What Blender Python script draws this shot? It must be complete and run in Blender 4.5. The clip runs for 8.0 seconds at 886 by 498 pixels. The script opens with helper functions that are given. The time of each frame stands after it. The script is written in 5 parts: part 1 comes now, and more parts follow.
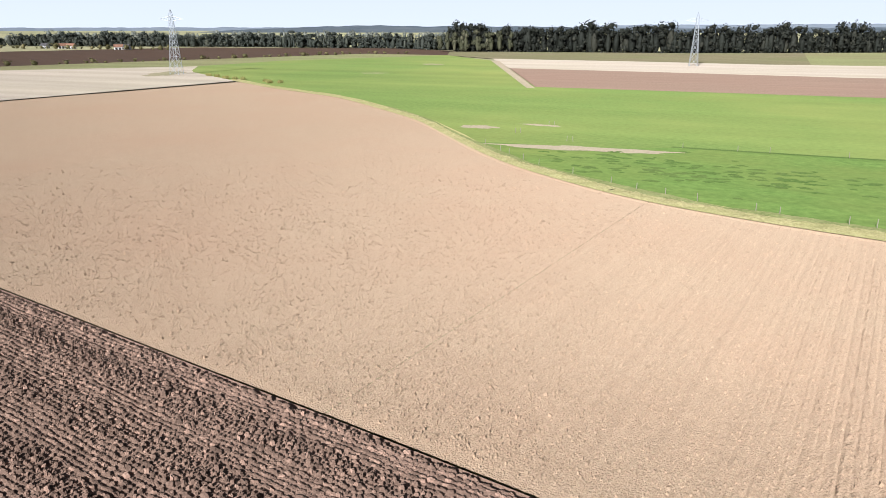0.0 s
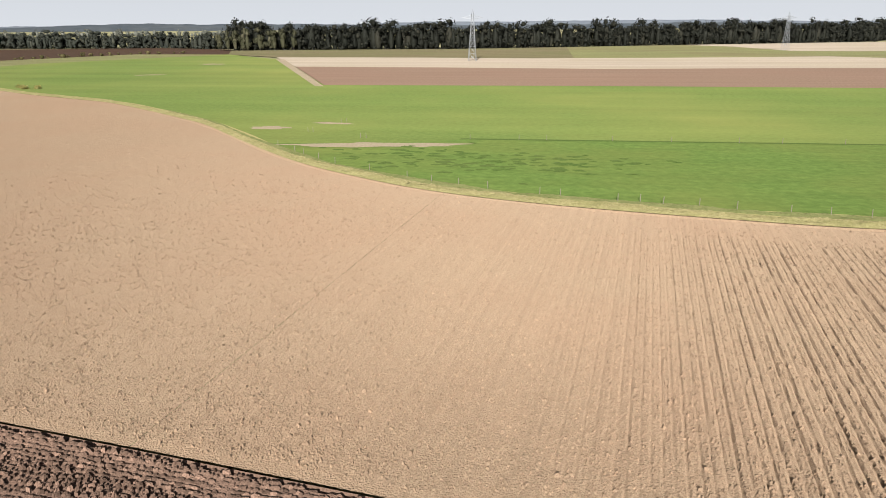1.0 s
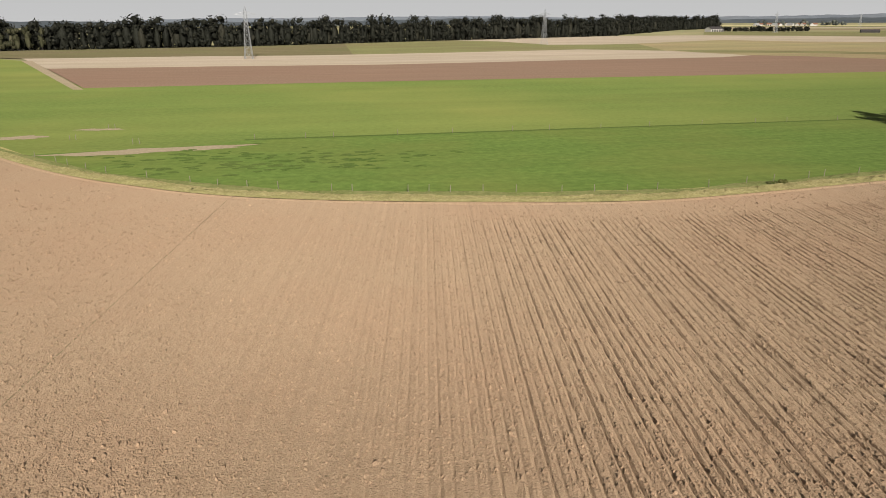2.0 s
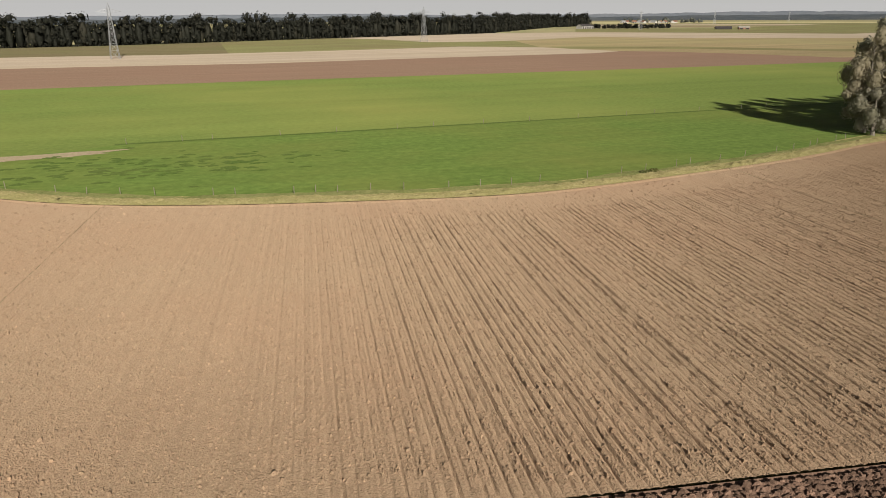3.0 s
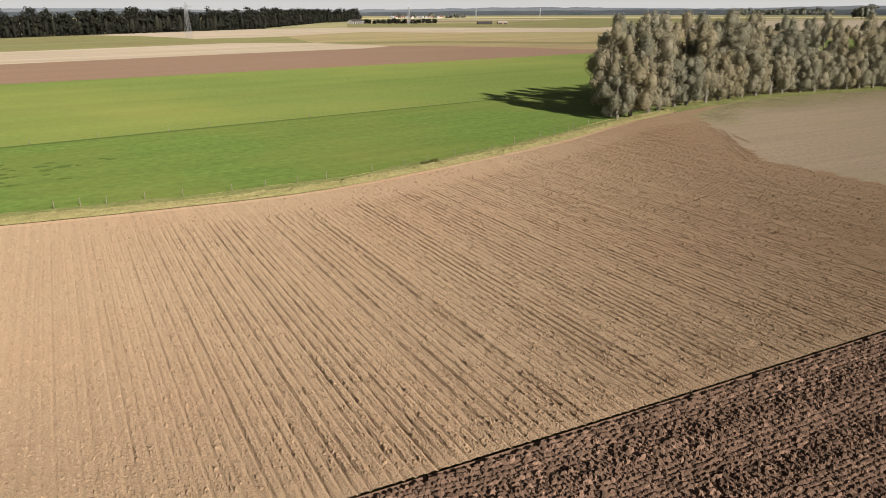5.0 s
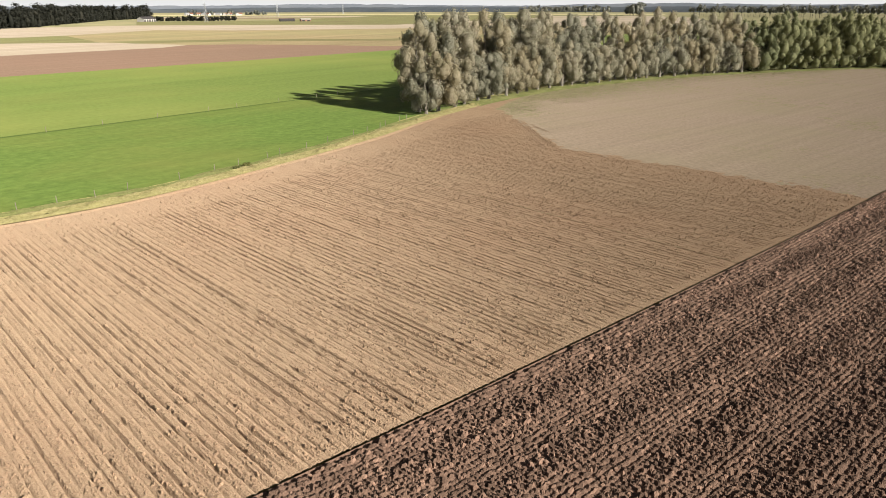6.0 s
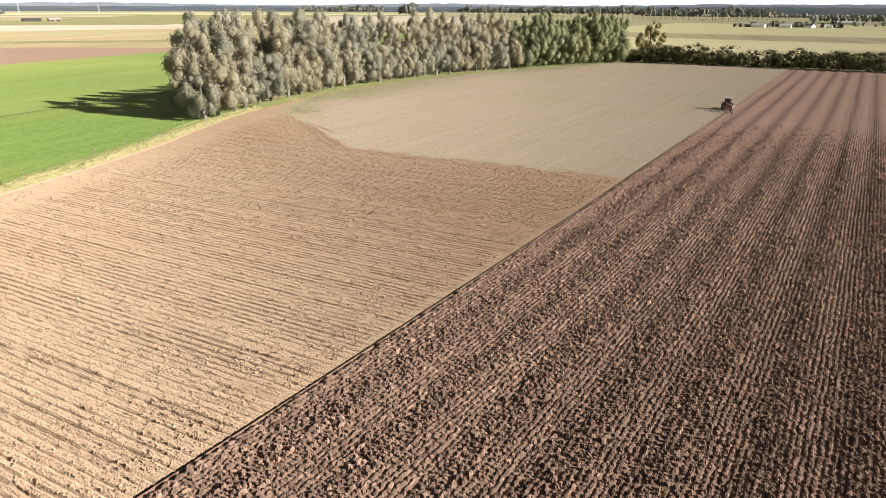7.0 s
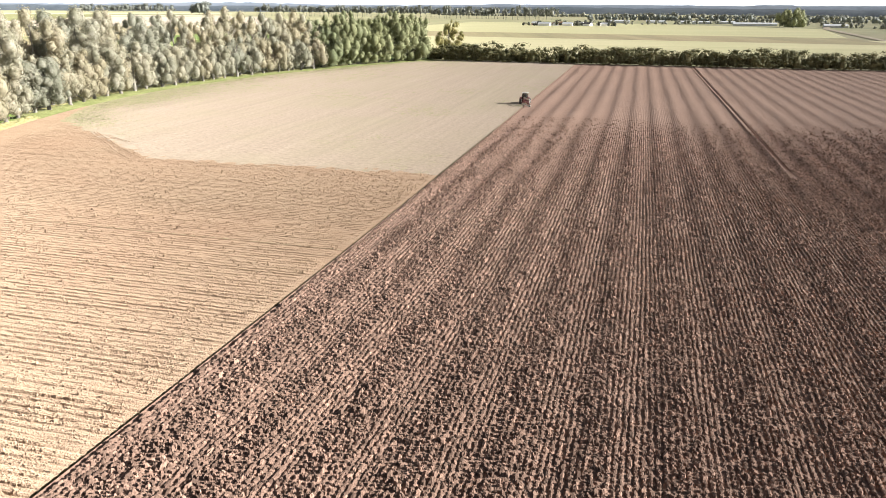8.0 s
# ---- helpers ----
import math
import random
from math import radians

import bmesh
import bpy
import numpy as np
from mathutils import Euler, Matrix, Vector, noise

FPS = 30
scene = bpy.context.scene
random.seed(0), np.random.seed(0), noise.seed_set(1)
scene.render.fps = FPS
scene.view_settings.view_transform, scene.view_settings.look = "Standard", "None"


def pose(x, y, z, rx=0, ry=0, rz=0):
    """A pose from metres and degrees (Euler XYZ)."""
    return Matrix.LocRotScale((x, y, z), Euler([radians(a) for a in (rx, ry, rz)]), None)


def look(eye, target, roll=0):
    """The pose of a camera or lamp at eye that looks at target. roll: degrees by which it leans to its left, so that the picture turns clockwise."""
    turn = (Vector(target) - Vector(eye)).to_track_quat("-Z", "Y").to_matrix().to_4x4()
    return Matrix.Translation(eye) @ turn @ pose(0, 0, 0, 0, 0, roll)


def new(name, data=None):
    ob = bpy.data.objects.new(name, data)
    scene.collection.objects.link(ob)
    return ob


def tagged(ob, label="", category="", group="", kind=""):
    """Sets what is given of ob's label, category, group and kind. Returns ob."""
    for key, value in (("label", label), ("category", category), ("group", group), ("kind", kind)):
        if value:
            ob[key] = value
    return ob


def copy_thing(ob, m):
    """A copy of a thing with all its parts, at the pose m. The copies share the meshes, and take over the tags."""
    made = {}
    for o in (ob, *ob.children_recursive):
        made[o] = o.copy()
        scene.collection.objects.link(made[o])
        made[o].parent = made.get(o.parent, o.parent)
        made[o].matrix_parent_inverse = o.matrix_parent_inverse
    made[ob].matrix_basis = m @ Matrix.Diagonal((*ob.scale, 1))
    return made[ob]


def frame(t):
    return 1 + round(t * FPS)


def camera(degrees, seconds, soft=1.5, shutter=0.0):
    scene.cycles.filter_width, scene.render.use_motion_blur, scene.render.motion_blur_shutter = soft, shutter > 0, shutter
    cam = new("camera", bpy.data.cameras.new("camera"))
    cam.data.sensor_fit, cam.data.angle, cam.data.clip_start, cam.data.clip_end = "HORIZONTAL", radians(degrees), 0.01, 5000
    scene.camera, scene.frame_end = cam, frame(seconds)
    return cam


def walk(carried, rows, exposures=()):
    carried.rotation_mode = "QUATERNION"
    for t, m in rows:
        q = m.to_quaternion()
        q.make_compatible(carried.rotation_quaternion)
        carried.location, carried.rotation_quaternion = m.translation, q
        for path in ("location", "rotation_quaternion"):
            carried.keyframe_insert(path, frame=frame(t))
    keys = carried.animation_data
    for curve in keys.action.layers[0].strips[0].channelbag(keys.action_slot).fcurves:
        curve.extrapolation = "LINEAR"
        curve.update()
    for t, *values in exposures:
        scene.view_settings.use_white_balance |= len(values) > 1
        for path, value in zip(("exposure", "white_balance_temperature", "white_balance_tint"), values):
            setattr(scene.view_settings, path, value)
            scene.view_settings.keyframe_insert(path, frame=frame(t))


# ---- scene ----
cam = camera(63.85, 8.0, soft=0.55)
PATH = [
    (0.0, pose(-0.00, 0.00, 22.00, 72.61, -0.02, 30.88)),
    (0.5, pose(-0.02, 0.00, 22.01, 72.54, 0.13, 22.84)),
    (1.0, pose(-0.12, -0.05, 22.06, 72.39, 0.24, 14.29)),
    (1.5, pose(-0.17, -0.30, 22.03, 72.26, 0.28, 5.67)),
    (2.0, pose(-0.14, -0.44, 22.06, 72.06, 0.32, -2.79)),
    (2.2, pose(-0.14, -0.43, 22.06, 72.02, 0.32, -4.65)),
    (3.3, pose(-0.13, -0.36, 22.07, 71.77, 0.31, -14.88)),
    (3.5, pose(-0.13, -0.35, 22.07, 71.73, 0.31, -16.72)),
    (4.0, pose(-0.12, -0.30, 22.06, 71.63, 0.29, -21.28)),
    (4.2, pose(-0.15, -0.34, 22.09, 71.59, 0.26, -23.12)),
    (5.3, pose(-0.34, -0.56, 22.23, 71.36, 0.10, -32.77)),
    (5.5, pose(-0.37, -0.60, 22.26, 71.32, 0.07, -35.65)),
    (6.0, pose(-0.43, -0.62, 22.47, 71.16, 0.05, -44.47)),
    (6.5, pose(-0.47, -0.59, 22.49, 71.13, -0.13, -52.96)),
    (7.0, pose(-0.44, -0.53, 22.55, 71.17, -0.24, -61.52)),
    (7.5, pose(-0.09, -0.28, 22.58, 71.20, -0.36, -69.87)),
    (8.0, pose(0.54, 0.07, 22.58, 71.20, -0.40, -76.75)),
]
EXPOSURES = [(0.0, 0.42, 5520, 10), (0.5, 0.25, 5780, 10), (1.0, 0.08, 6060, 10), (1.5, -0.16, 6350, 10), (2.0, -0.32, 6480, 10), (3.5, -0.42, 6650, 10), (4.0, -0.38, 6650, 10),
             (5.5, 0.05, 6550, 10), (6.0, 0.28, 6500, 10), (6.5, 0.53, 6400, 10), (7.0, 0.84, 6230, 10), (7.5, 1.15, 6040, 10), (8.0, 1.5, 5900, 10)]
walk(cam, PATH, EXPOSURES)

# ---- daylight: a low southern sun, thin haze ----
SUN_EL, SUN_AZ = 24.4, 173.3          # degrees above the horizon; clockwise from +y
world = bpy.data.worlds.new("sky")
scene.world = world
world.use_nodes = True
wn = world.node_tree
sky = wn.nodes.new("ShaderNodeTexSky")
sky.sky_type, sky.sun_disc = "NISHITA", False
sky.sun_elevation, sky.sun_rotation = radians(SUN_EL), radians(SUN_AZ)
sky.air_density, sky.dust_density, sky.ozone_density = 0.6, 3.0, 0.3
# thin high haze that whitens the sky towards the horizon
coord = wn.nodes.new("ShaderNodeTexCoord")
apart_ = wn.nodes.new("ShaderNodeSeparateXYZ")
wn.links.new(coord.outputs["Generated"], apart_.inputs[0])
veil = wn.nodes.new("ShaderNodeValToRGB")
veil.color_ramp.elements.new(0.07).color = (0.72, 0.72, 0.72, 1)
veil.color_ramp.elements[0].position, veil.color_ramp.elements[0].color = 0.0, (0.8, 0.8, 0.8, 1)
veil.color_ramp.elements[2].position, veil.color_ramp.elements[2].color = 0.3, (0.0, 0.0, 0.0, 1)
wn.links.new(apart_.outputs[2], veil.inputs[0])
hazy = wn.nodes.new("ShaderNodeMix")
hazy.data_type = "RGBA"
wn.links.new(veil.outputs[0], hazy.inputs[0])
pale = wn.nodes.new("ShaderNodeHueSaturation")
pale.inputs["Saturation"].default_value = 0.4
wn.links.new(sky.outputs[0], pale.inputs["Color"])
wn.links.new(pale.outputs[0], hazy.inputs[6])
hazy.inputs[7].default_value = (41.2, 41.2, 41.0, 1)
wn.links.new(hazy.outputs[2], wn.nodes["Background"].inputs[0])
wn.nodes["Background"].inputs[1].default_value = 0.021

sun = new("sun", bpy.data.lights.new("sun", "SUN"))
sun.data.energy, sun.data.angle, sun.data.color = 5.0, radians(0.55), (1.0, 0.925, 0.82)
to_sun = Vector((math.sin(radians(SUN_AZ)) * math.cos(radians(SUN_EL)),
                 math.cos(radians(SUN_AZ)) * math.cos(radians(SUN_EL)), math.sin(radians(SUN_EL))))
sun.matrix_world = look(to_sun * 200, (0, 0, 0))

# ---- lattice noise for relief ----
def lattice(ix, iy, seed):
    h = (ix.astype(np.int64) * 374761393 + iy.astype(np.int64) * 668265263 + seed * 982451653) & 0x7FFFFFFF
    h = ((h ^ (h >> 13)) * 1274126177) & 0x7FFFFFFF
    h = ((h ^ (h >> 16)) * 668265263) & 0x7FFFFFFF
    return (h % 100003) / 100003.0


def smooth_noise(x, y, seed=0):
    """Smooth noise from 0 to 1 with a lattice of 1."""
    ix, iy = np.floor(x), np.floor(y)
    fx, fy = x - ix, y - iy
    fx, fy = fx * fx * (3 - 2 * fx), fy * fy * (3 - 2 * fy)
    a, b = lattice(ix, iy, seed), lattice(ix + 1, iy, seed)
    c, d = lattice(ix, iy + 1, seed), lattice(ix + 1, iy + 1, seed)
    return (a * (1 - fx) + b * fx) * (1 - fy) + (c * (1 - fx) + d * fx) * fy


def clods(x, y, seed=0):
    """Rounded lumps on a jittered lattice of 1: 0 between them, up to 1 on top."""
    ix, iy = np.floor(x), np.floor(y)
    best = np.zeros_like(x)
    for dx in (-1, 0, 1):
        for dy in (-1, 0, 1):
            cx, cy = ix + dx, iy + dy
            px, py = cx + lattice(cx, cy, seed), cy + lattice(cx, cy, seed + 7)
            size = 0.35 + 0.5 * lattice(cx, cy, seed + 13)
            d2 = ((x - px) ** 2 + (y - py) ** 2) / (size * size)
            best = np.maximum(best, size * np.sqrt(np.maximum(0, 1 - d2)))
    return best


# ---- meshes ----
def mesh_from(name, verts, faces, material, smooth=False):
    """A mesh from numpy arrays; faces all with the same number of corners."""
    me = bpy.data.meshes.new(name)
    verts, faces = np.asarray(verts, np.float32), np.asarray(faces, np.int32)
    n = faces.shape[1]
    me.vertices.add(len(verts))
    me.vertices.foreach_set("co", verts.ravel())
    me.loops.add(faces.size)
    me.loops.foreach_set("vertex_index", faces.ravel())
    me.polygons.add(len(faces))
    me.polygons.foreach_set("loop_start", np.arange(0, faces.size, n, dtype=np.int32))
    me.polygons.foreach_set("loop_total", np.full(len(faces), n, np.int32))
    me.polygons.foreach_set("use_smooth", np.full(len(faces), smooth))
    me.update(calc_edges=True)
    me.materials.append(material)
    return me


def part(name, bm, material, parent, label="", at=None):
    """Links a bmesh as one mesh object under a thing or a part."""
    me = bpy.data.meshes.new(name)
    bm.to_mesh(me)
    bm.free()
    me.materials.append(material)
    ob = new(name, me)
    ob.parent = parent
    if at is not None:
        ob.matrix_basis = at
    return tagged(ob, label)


def grid(xs, lo, hi, steps):
    """Points of a sheet between the curves lo and hi (y at each x), and its quads."""
    v = np.linspace(0, 1, steps)
    X = np.repeat(xs[:, None], steps, 1)
    Y = lo[:, None] * (1 - v) + hi[:, None] * v
    n = np.arange(len(xs) * steps).reshape(len(xs), steps)
    quads = np.stack([n[:-1, :-1], n[1:, :-1], n[1:, 1:], n[:-1, 1:]], -1).reshape(-1, 4)
    return X.ravel(), Y.ravel(), quads


def join_sheets(sheets):
    verts, faces, base = [], [], 0
    for v, f in sheets:
        verts.append(v)
        faces.append(f + base)
        base += len(v)
    return np.concatenate(verts), np.concatenate(faces)


# ---- materials ----
def nodes_of(name):
    mat = bpy.data.materials.new(name)
    mat.use_nodes = True
    nt = mat.node_tree
    return mat, nt, nt.nodes["Principled BSDF"]


def noise_node(nt, vec, scale, detail=4.0, rough=0.55):
    n = nt.nodes.new("ShaderNodeTexNoise")
    n.inputs["Scale"].default_value, n.inputs["Detail"].default_value, n.inputs["Roughness"].default_value = scale, detail, rough
    nt.links.new(vec, n.inputs["Vector"])
    return n.outputs["Fac"]


def ramp_node(nt, fac, stops):
    r = nt.nodes.new("ShaderNodeValToRGB")
    el = r.color_ramp.elements
    while len(el) < len(stops):
        el.new(0.5)
    for e, (p, c) in zip(el, stops):
        e.position, e.color = p, (*c, 1)
    nt.links.new(fac, r.inputs[0])
    return r.outputs[0]


def mix_node(nt, fac, a, b, kind="MIX"):
    m = nt.nodes.new("ShaderNodeMix")
    m.data_type, m.blend_type = "RGBA", kind
    for socket, value in ((m.inputs[0], fac), (m.inputs[6], a), (m.inputs[7], b)):
        if isinstance(value, bpy.types.NodeSocket):
            nt.links.new(value, socket)
        elif isinstance(value, (int, float)):
            socket.default_value = value
        else:
            socket.default_value = (*value, 1)
    return m.outputs[2]


def mapped(nt, scale=(1, 1, 1), turn=0.0):
    """Object coordinates, turned first and then stretched."""
    out = nt.nodes.new("ShaderNodeTexCoord").outputs["Object"]
    for kind, value in (("Rotation", (0, 0, radians(turn))), ("Scale", scale)):
        mp = nt.nodes.new("ShaderNodeMapping")
        mp.inputs[kind].default_value = value
        nt.links.new(out, mp.inputs["Vector"])
        out = mp.outputs[0]
    return out


def bump(nt, bsdf, fac, strength, distance):
    b = nt.nodes.new("ShaderNodeBump")
    b.inputs["Strength"].default_value, b.inputs["Distance"].default_value = strength, distance
    nt.links.new(fac, b.inputs["Height"])
    nt.links.new(b.outputs[0], bsdf.inputs["Normal"])


def ground_material(name, dark, light, patch, fine=6.0, broad=0.02, stretch=(1, 1, 1), turn=0.0, relief=0.05, streak=0.35, rows_from=None, sun_falloff=(), clod_tone=0.0, crumbs=None):
    """Soil, stubble or grass: broad patches, streaks along the rows and a fine grain."""
    mat, nt, bsdf = nodes_of(name)
    plain, along = mapped(nt), mapped(nt, stretch, turn)
    grain = noise_node(nt, plain, fine, 6, 0.65)
    col = ramp_node(nt, grain, [(0.3, dark), (0.7, light)])
    big = ramp_node(nt, noise_node(nt, plain, broad, 5, 0.6), [(0.42, (0, 0, 0)), (0.68, (1, 1, 1))])
    col = mix_node(nt, big, col, mix_node(nt, 0.6, col, patch))
    rows = ramp_node(nt, noise_node(nt, along, 1.0, 4, 0.6), [(0.3, (0.72, 0.72, 0.72)), (0.7, (1.2, 1.2, 1.2))])
    if rows_from is not None:
        apart = nt.nodes.new("ShaderNodeSeparateXYZ")
        nt.links.new(plain, apart.inputs[0])
        span = nt.nodes.new("ShaderNodeMapRange")
        span.inputs["From Min"].default_value, span.inputs["From Max"].default_value = rows_from
        span.inputs["To Min"].default_value, span.inputs["To Max"].default_value = 0.12 * streak, streak
        nt.links.new(apart.outputs[0], span.inputs["Value"])
        streak = span.outputs["Result"]
    col = mix_node(nt, streak, col, rows, "MULTIPLY")
    for a0, a1, slant, tint in sun_falloff:               # sunlight falling off towards one side of the field, painted into the colour
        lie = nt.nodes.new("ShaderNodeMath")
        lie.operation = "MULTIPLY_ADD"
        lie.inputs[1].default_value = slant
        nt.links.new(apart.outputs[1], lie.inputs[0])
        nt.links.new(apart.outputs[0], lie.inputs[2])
        falloff = nt.nodes.new("ShaderNodeMapRange")
        falloff.interpolation_type = "SMOOTHSTEP"
        falloff.inputs["From Min"].default_value, falloff.inputs["From Max"].default_value = a0, a1
        nt.links.new(lie.outputs[0], falloff.inputs["Value"])
        col = mix_node(nt, falloff.outputs["Result"], col, tint, "MULTIPLY")
    if clod_tone:                                  # loose clods differ a little from one another
        geo = nt.nodes.new("ShaderNodeNewGeometry")
        tone = ramp_node(nt, geo.outputs["Random Per Island"], [(0.0, (1 - clod_tone,) * 3), (0.8, (1.0, 1.0, 1.0)), (1.0, (1 + clod_tone,) * 3)])
        col = mix_node(nt, 1.0, col, tone, "MULTIPLY")
    nt.links.new(col, bsdf.inputs["Base Color"])
    bsdf.inputs["Roughness"].default_value = 0.95
    bsdf.inputs["Specular IOR Level"].default_value = 0.15
    bsdf.inputs["Diffuse Roughness"].default_value = 1.0
    if crumbs is not None:                         # crumbled earth: rounded crumbs a hand's width across, in two sizes
        size, deep = crumbs
        height = None
        for k, share in ((1.0, 1.0), (2.3, 0.45)):
            cell = nt.nodes.new("ShaderNodeTexVoronoi")
            cell.inputs["Scale"].default_value = k / size
            nt.links.new(plain, cell.inputs["Vector"])
            dome = nt.nodes.new("ShaderNodeMath")
            dome.operation = "MULTIPLY"
            dome.inputs[1].default_value = -share
            nt.links.new(cell.outputs["Distance"], dome.inputs[0])
            if height is None:
                height = dome.outputs[0]
            else:
                both = nt.nodes.new("ShaderNodeMath")
                nt.links.new(height, both.inputs[0])
                nt.links.new(dome.outputs[0], both.inputs[1])
                height = both.outputs[0]
        bump(nt, bsdf, height, 1.0, deep)
    else:
        bump(nt, bsdf, grain, 0.8, relief)
    return mat


def leaf_material(name, dark, light, odd, seethrough=0.25, rough=0.6, leafage=0.3):
    """Foliage: each leaf cluster has its own shade; light comes through in part."""
    mat, nt, bsdf = nodes_of(name)
    geo = nt.nodes.new("ShaderNodeNewGeometry")
    col = ramp_node(nt, geo.outputs["Random Per Island"], [(0.0, dark), (0.75, light), (1.0, odd)])
    info = nt.nodes.new("ShaderNodeObjectInfo")
    tone = ramp_node(nt, info.outputs["Random"], [(0.0, (0.84, 0.87, 0.87)), (0.5, (1.04, 1.02, 0.98)), (1.0, (1.04, 0.97, 0.86))])
    col = mix_node(nt, 1.0, col, tone, "MULTIPLY")
    drift = ramp_node(nt, noise_node(nt, mapped(nt), 0.45, 3), [(0.35, (0.74, 0.75, 0.66)), (0.62, (1.1, 1.08, 1.06))])
    col = mix_node(nt, 0.85, col, drift, "MULTIPLY")
    nt.links.new(col, bsdf.inputs["Base Color"])
    bsdf.inputs["Roughness"].default_value = rough
    bsdf.inputs["Specular IOR Level"].default_value = 0.15
    cell = nt.nodes.new("ShaderNodeTexVoronoi")    # the leafy unevenness of the dense clumps
    cell.inputs["Scale"].default_value = 1 / leafage
    nt.links.new(mapped(nt), cell.inputs["Vector"])
    bump(nt, bsdf, cell.outputs["Distance"], 1.0, -0.3 * leafage)
    thin = nt.nodes.new("ShaderNodeBsdfTranslucent")
    nt.links.new(col, thin.inputs[0])
    both = nt.nodes.new("ShaderNodeMixShader")
    both.inputs[0].default_value = seethrough
    nt.links.new(bsdf.outputs[0], both.inputs[1])
    nt.links.new(thin.outputs[0], both.inputs[2])
    nt.links.new(both.outputs[0], nt.nodes["Material Output"].inputs[0])
    return mat


def plain_material(name, a, b, scale=3.0, rough=0.6, metal=0.0, relief=0.0):
    """Paint, metal, bark, masonry: two tones mottled at two scales."""
    mat, nt, bsdf = nodes_of(name)
    vec = mapped(nt)
    fac = noise_node(nt, vec, scale, 6, 0.6)
    col = ramp_node(nt, fac, [(0.3, a), (0.7, b)])
    col = mix_node(nt, 0.25, col, ramp_node(nt, noise_node(nt, vec, scale * 9, 3), [(0.3, (0.6, 0.6, 0.6)), (0.7, (1.2, 1.2, 1.2))]), "MULTIPLY")
    nt.links.new(col, bsdf.inputs["Base Color"])
    bsdf.inputs["Roughness"].default_value, bsdf.inputs["Metallic"].default_value = rough, metal
    if relief:
        bump(nt, bsdf, fac, 0.7, relief)
    return mat


ROW_TURN = 1.5                       # heading of the tilled rows, clockwise from +y
# sun falloff put into the colour: darker west, and towards the ploughed corner east
SUN_FALLOFF = ((-15, -110, 0.0, (0.84, 0.83, 0.82)), (4, 56, -0.5, (0.71, 0.695, 0.67)))
tilled_soil = ground_material("tilled_soil", (0.37, 0.253, 0.165), (0.60, 0.453, 0.31), (0.48, 0.324, 0.215), 11.0, 0.035, (2.3, 0.012, 1), ROW_TURN, 0.07, 0.4, (-32, 6), SUN_FALLOFF, crumbs=(0.13, 0.055))
tilled_clod = ground_material("tilled_clod", (0.37, 0.253, 0.165), (0.60, 0.453, 0.31), (0.48, 0.324, 0.215), 11.0, 0.035, (2.3, 0.012, 1), ROW_TURN, 0.07, 0.4, (-32, 6), SUN_FALLOFF, clod_tone=0.2, crumbs=(0.1, 0.03))
stubble = ground_material("stubble", (0.27, 0.208, 0.153), (0.39, 0.315, 0.238), (0.31, 0.262, 0.175), 1.6, 0.05, (0.015, 0.5, 1), 2, 0.05, 0.3, crumbs=(0.3, 0.025))
green_stubble = ground_material("green_stubble", (0.24, 0.21, 0.125), (0.36, 0.305, 0.19), (0.26, 0.25, 0.13), 2.0, 0.06, (0.02, 0.4, 1), 2, 0.05, 0.2, crumbs=(0.3, 0.08))
plough_soil = ground_material("plough_soil", (0.195, 0.121, 0.087), (0.39, 0.263, 0.195), (0.258, 0.168, 0.125), 8.0, 0.04, (0.02, 0.35, 1), 2, 0.11, crumbs=(0.16, 0.06))
plough_clod = ground_material("plough_clod", (0.195, 0.121, 0.087), (0.39, 0.263, 0.195), (0.258, 0.168, 0.125), 8.0, 0.04, (0.02, 0.35, 1), 2, 0.11, clod_tone=0.5, crumbs=(0.11, 0.025))
pasture_near = ground_material("pasture_near", (0.092, 0.148, 0.032), (0.158, 0.232, 0.056), (0.185, 0.205, 0.055), 0.7, 0.03, (0.02, 0.25, 1), -7.5, 0.05, 0.4)
pasture_far = ground_material("pasture_far", (0.132, 0.185, 0.046), (0.188, 0.25, 0.066), (0.29, 0.285, 0.085), 0.8, 0.008, (0.0035, 0.06, 1), -7.5, 0.05, 0.42)
brown_soil = ground_material("brown_soil", (0.20, 0.135, 0.095), (0.30, 0.205, 0.15), (0.26, 0.165, 0.12), 1.0, 0.012, (0.01, 0.2, 1), -8, 0.05)
pale_stubble = ground_material("pale_stubble", (0.375, 0.31, 0.24), (0.515, 0.435, 0.345), (0.40, 0.345, 0.245), 1.0, 0.01, (0.004, 0.07, 1), -10, 0.05, 0.6)
# rough grass with the shade before the wood put into its colour
shaded_grass = ground_material("shaded_grass", (0.13, 0.11, 0.058), (0.23, 0.195, 0.115), (0.14, 0.15, 0.06), 0.5, 0.012, (0.006, 0.06, 1), 30, 0.05)
olive_grass = ground_material("olive_grass", (0.16, 0.17, 0.07), (0.27, 0.26, 0.12), (0.20, 0.16, 0.09), 0.6, 0.01, (0.006, 0.06, 1), -22, 0.05, 0.6)
red_soil = ground_material("red_soil", (0.056, 0.034, 0.023), (0.095, 0.058, 0.038), (0.07, 0.046, 0.032), 0.6, 0.01, (0.01, 0.1, 1), 20, 0.05)
far_land = ground_material("far_land", (0.22, 0.23, 0.11), (0.40, 0.36, 0.21), (0.30, 0.26, 0.16), 0.02, 0.0018, (0.0008, 0.012, 1), 12, 0.05, 0.6)
yellow_crop = ground_material("yellow_crop", (0.45, 0.41, 0.23), (0.58, 0.515, 0.31), (0.45, 0.43, 0.22), 0.4, 0.006, (0.06, 0.004, 1), 0, 0.05)
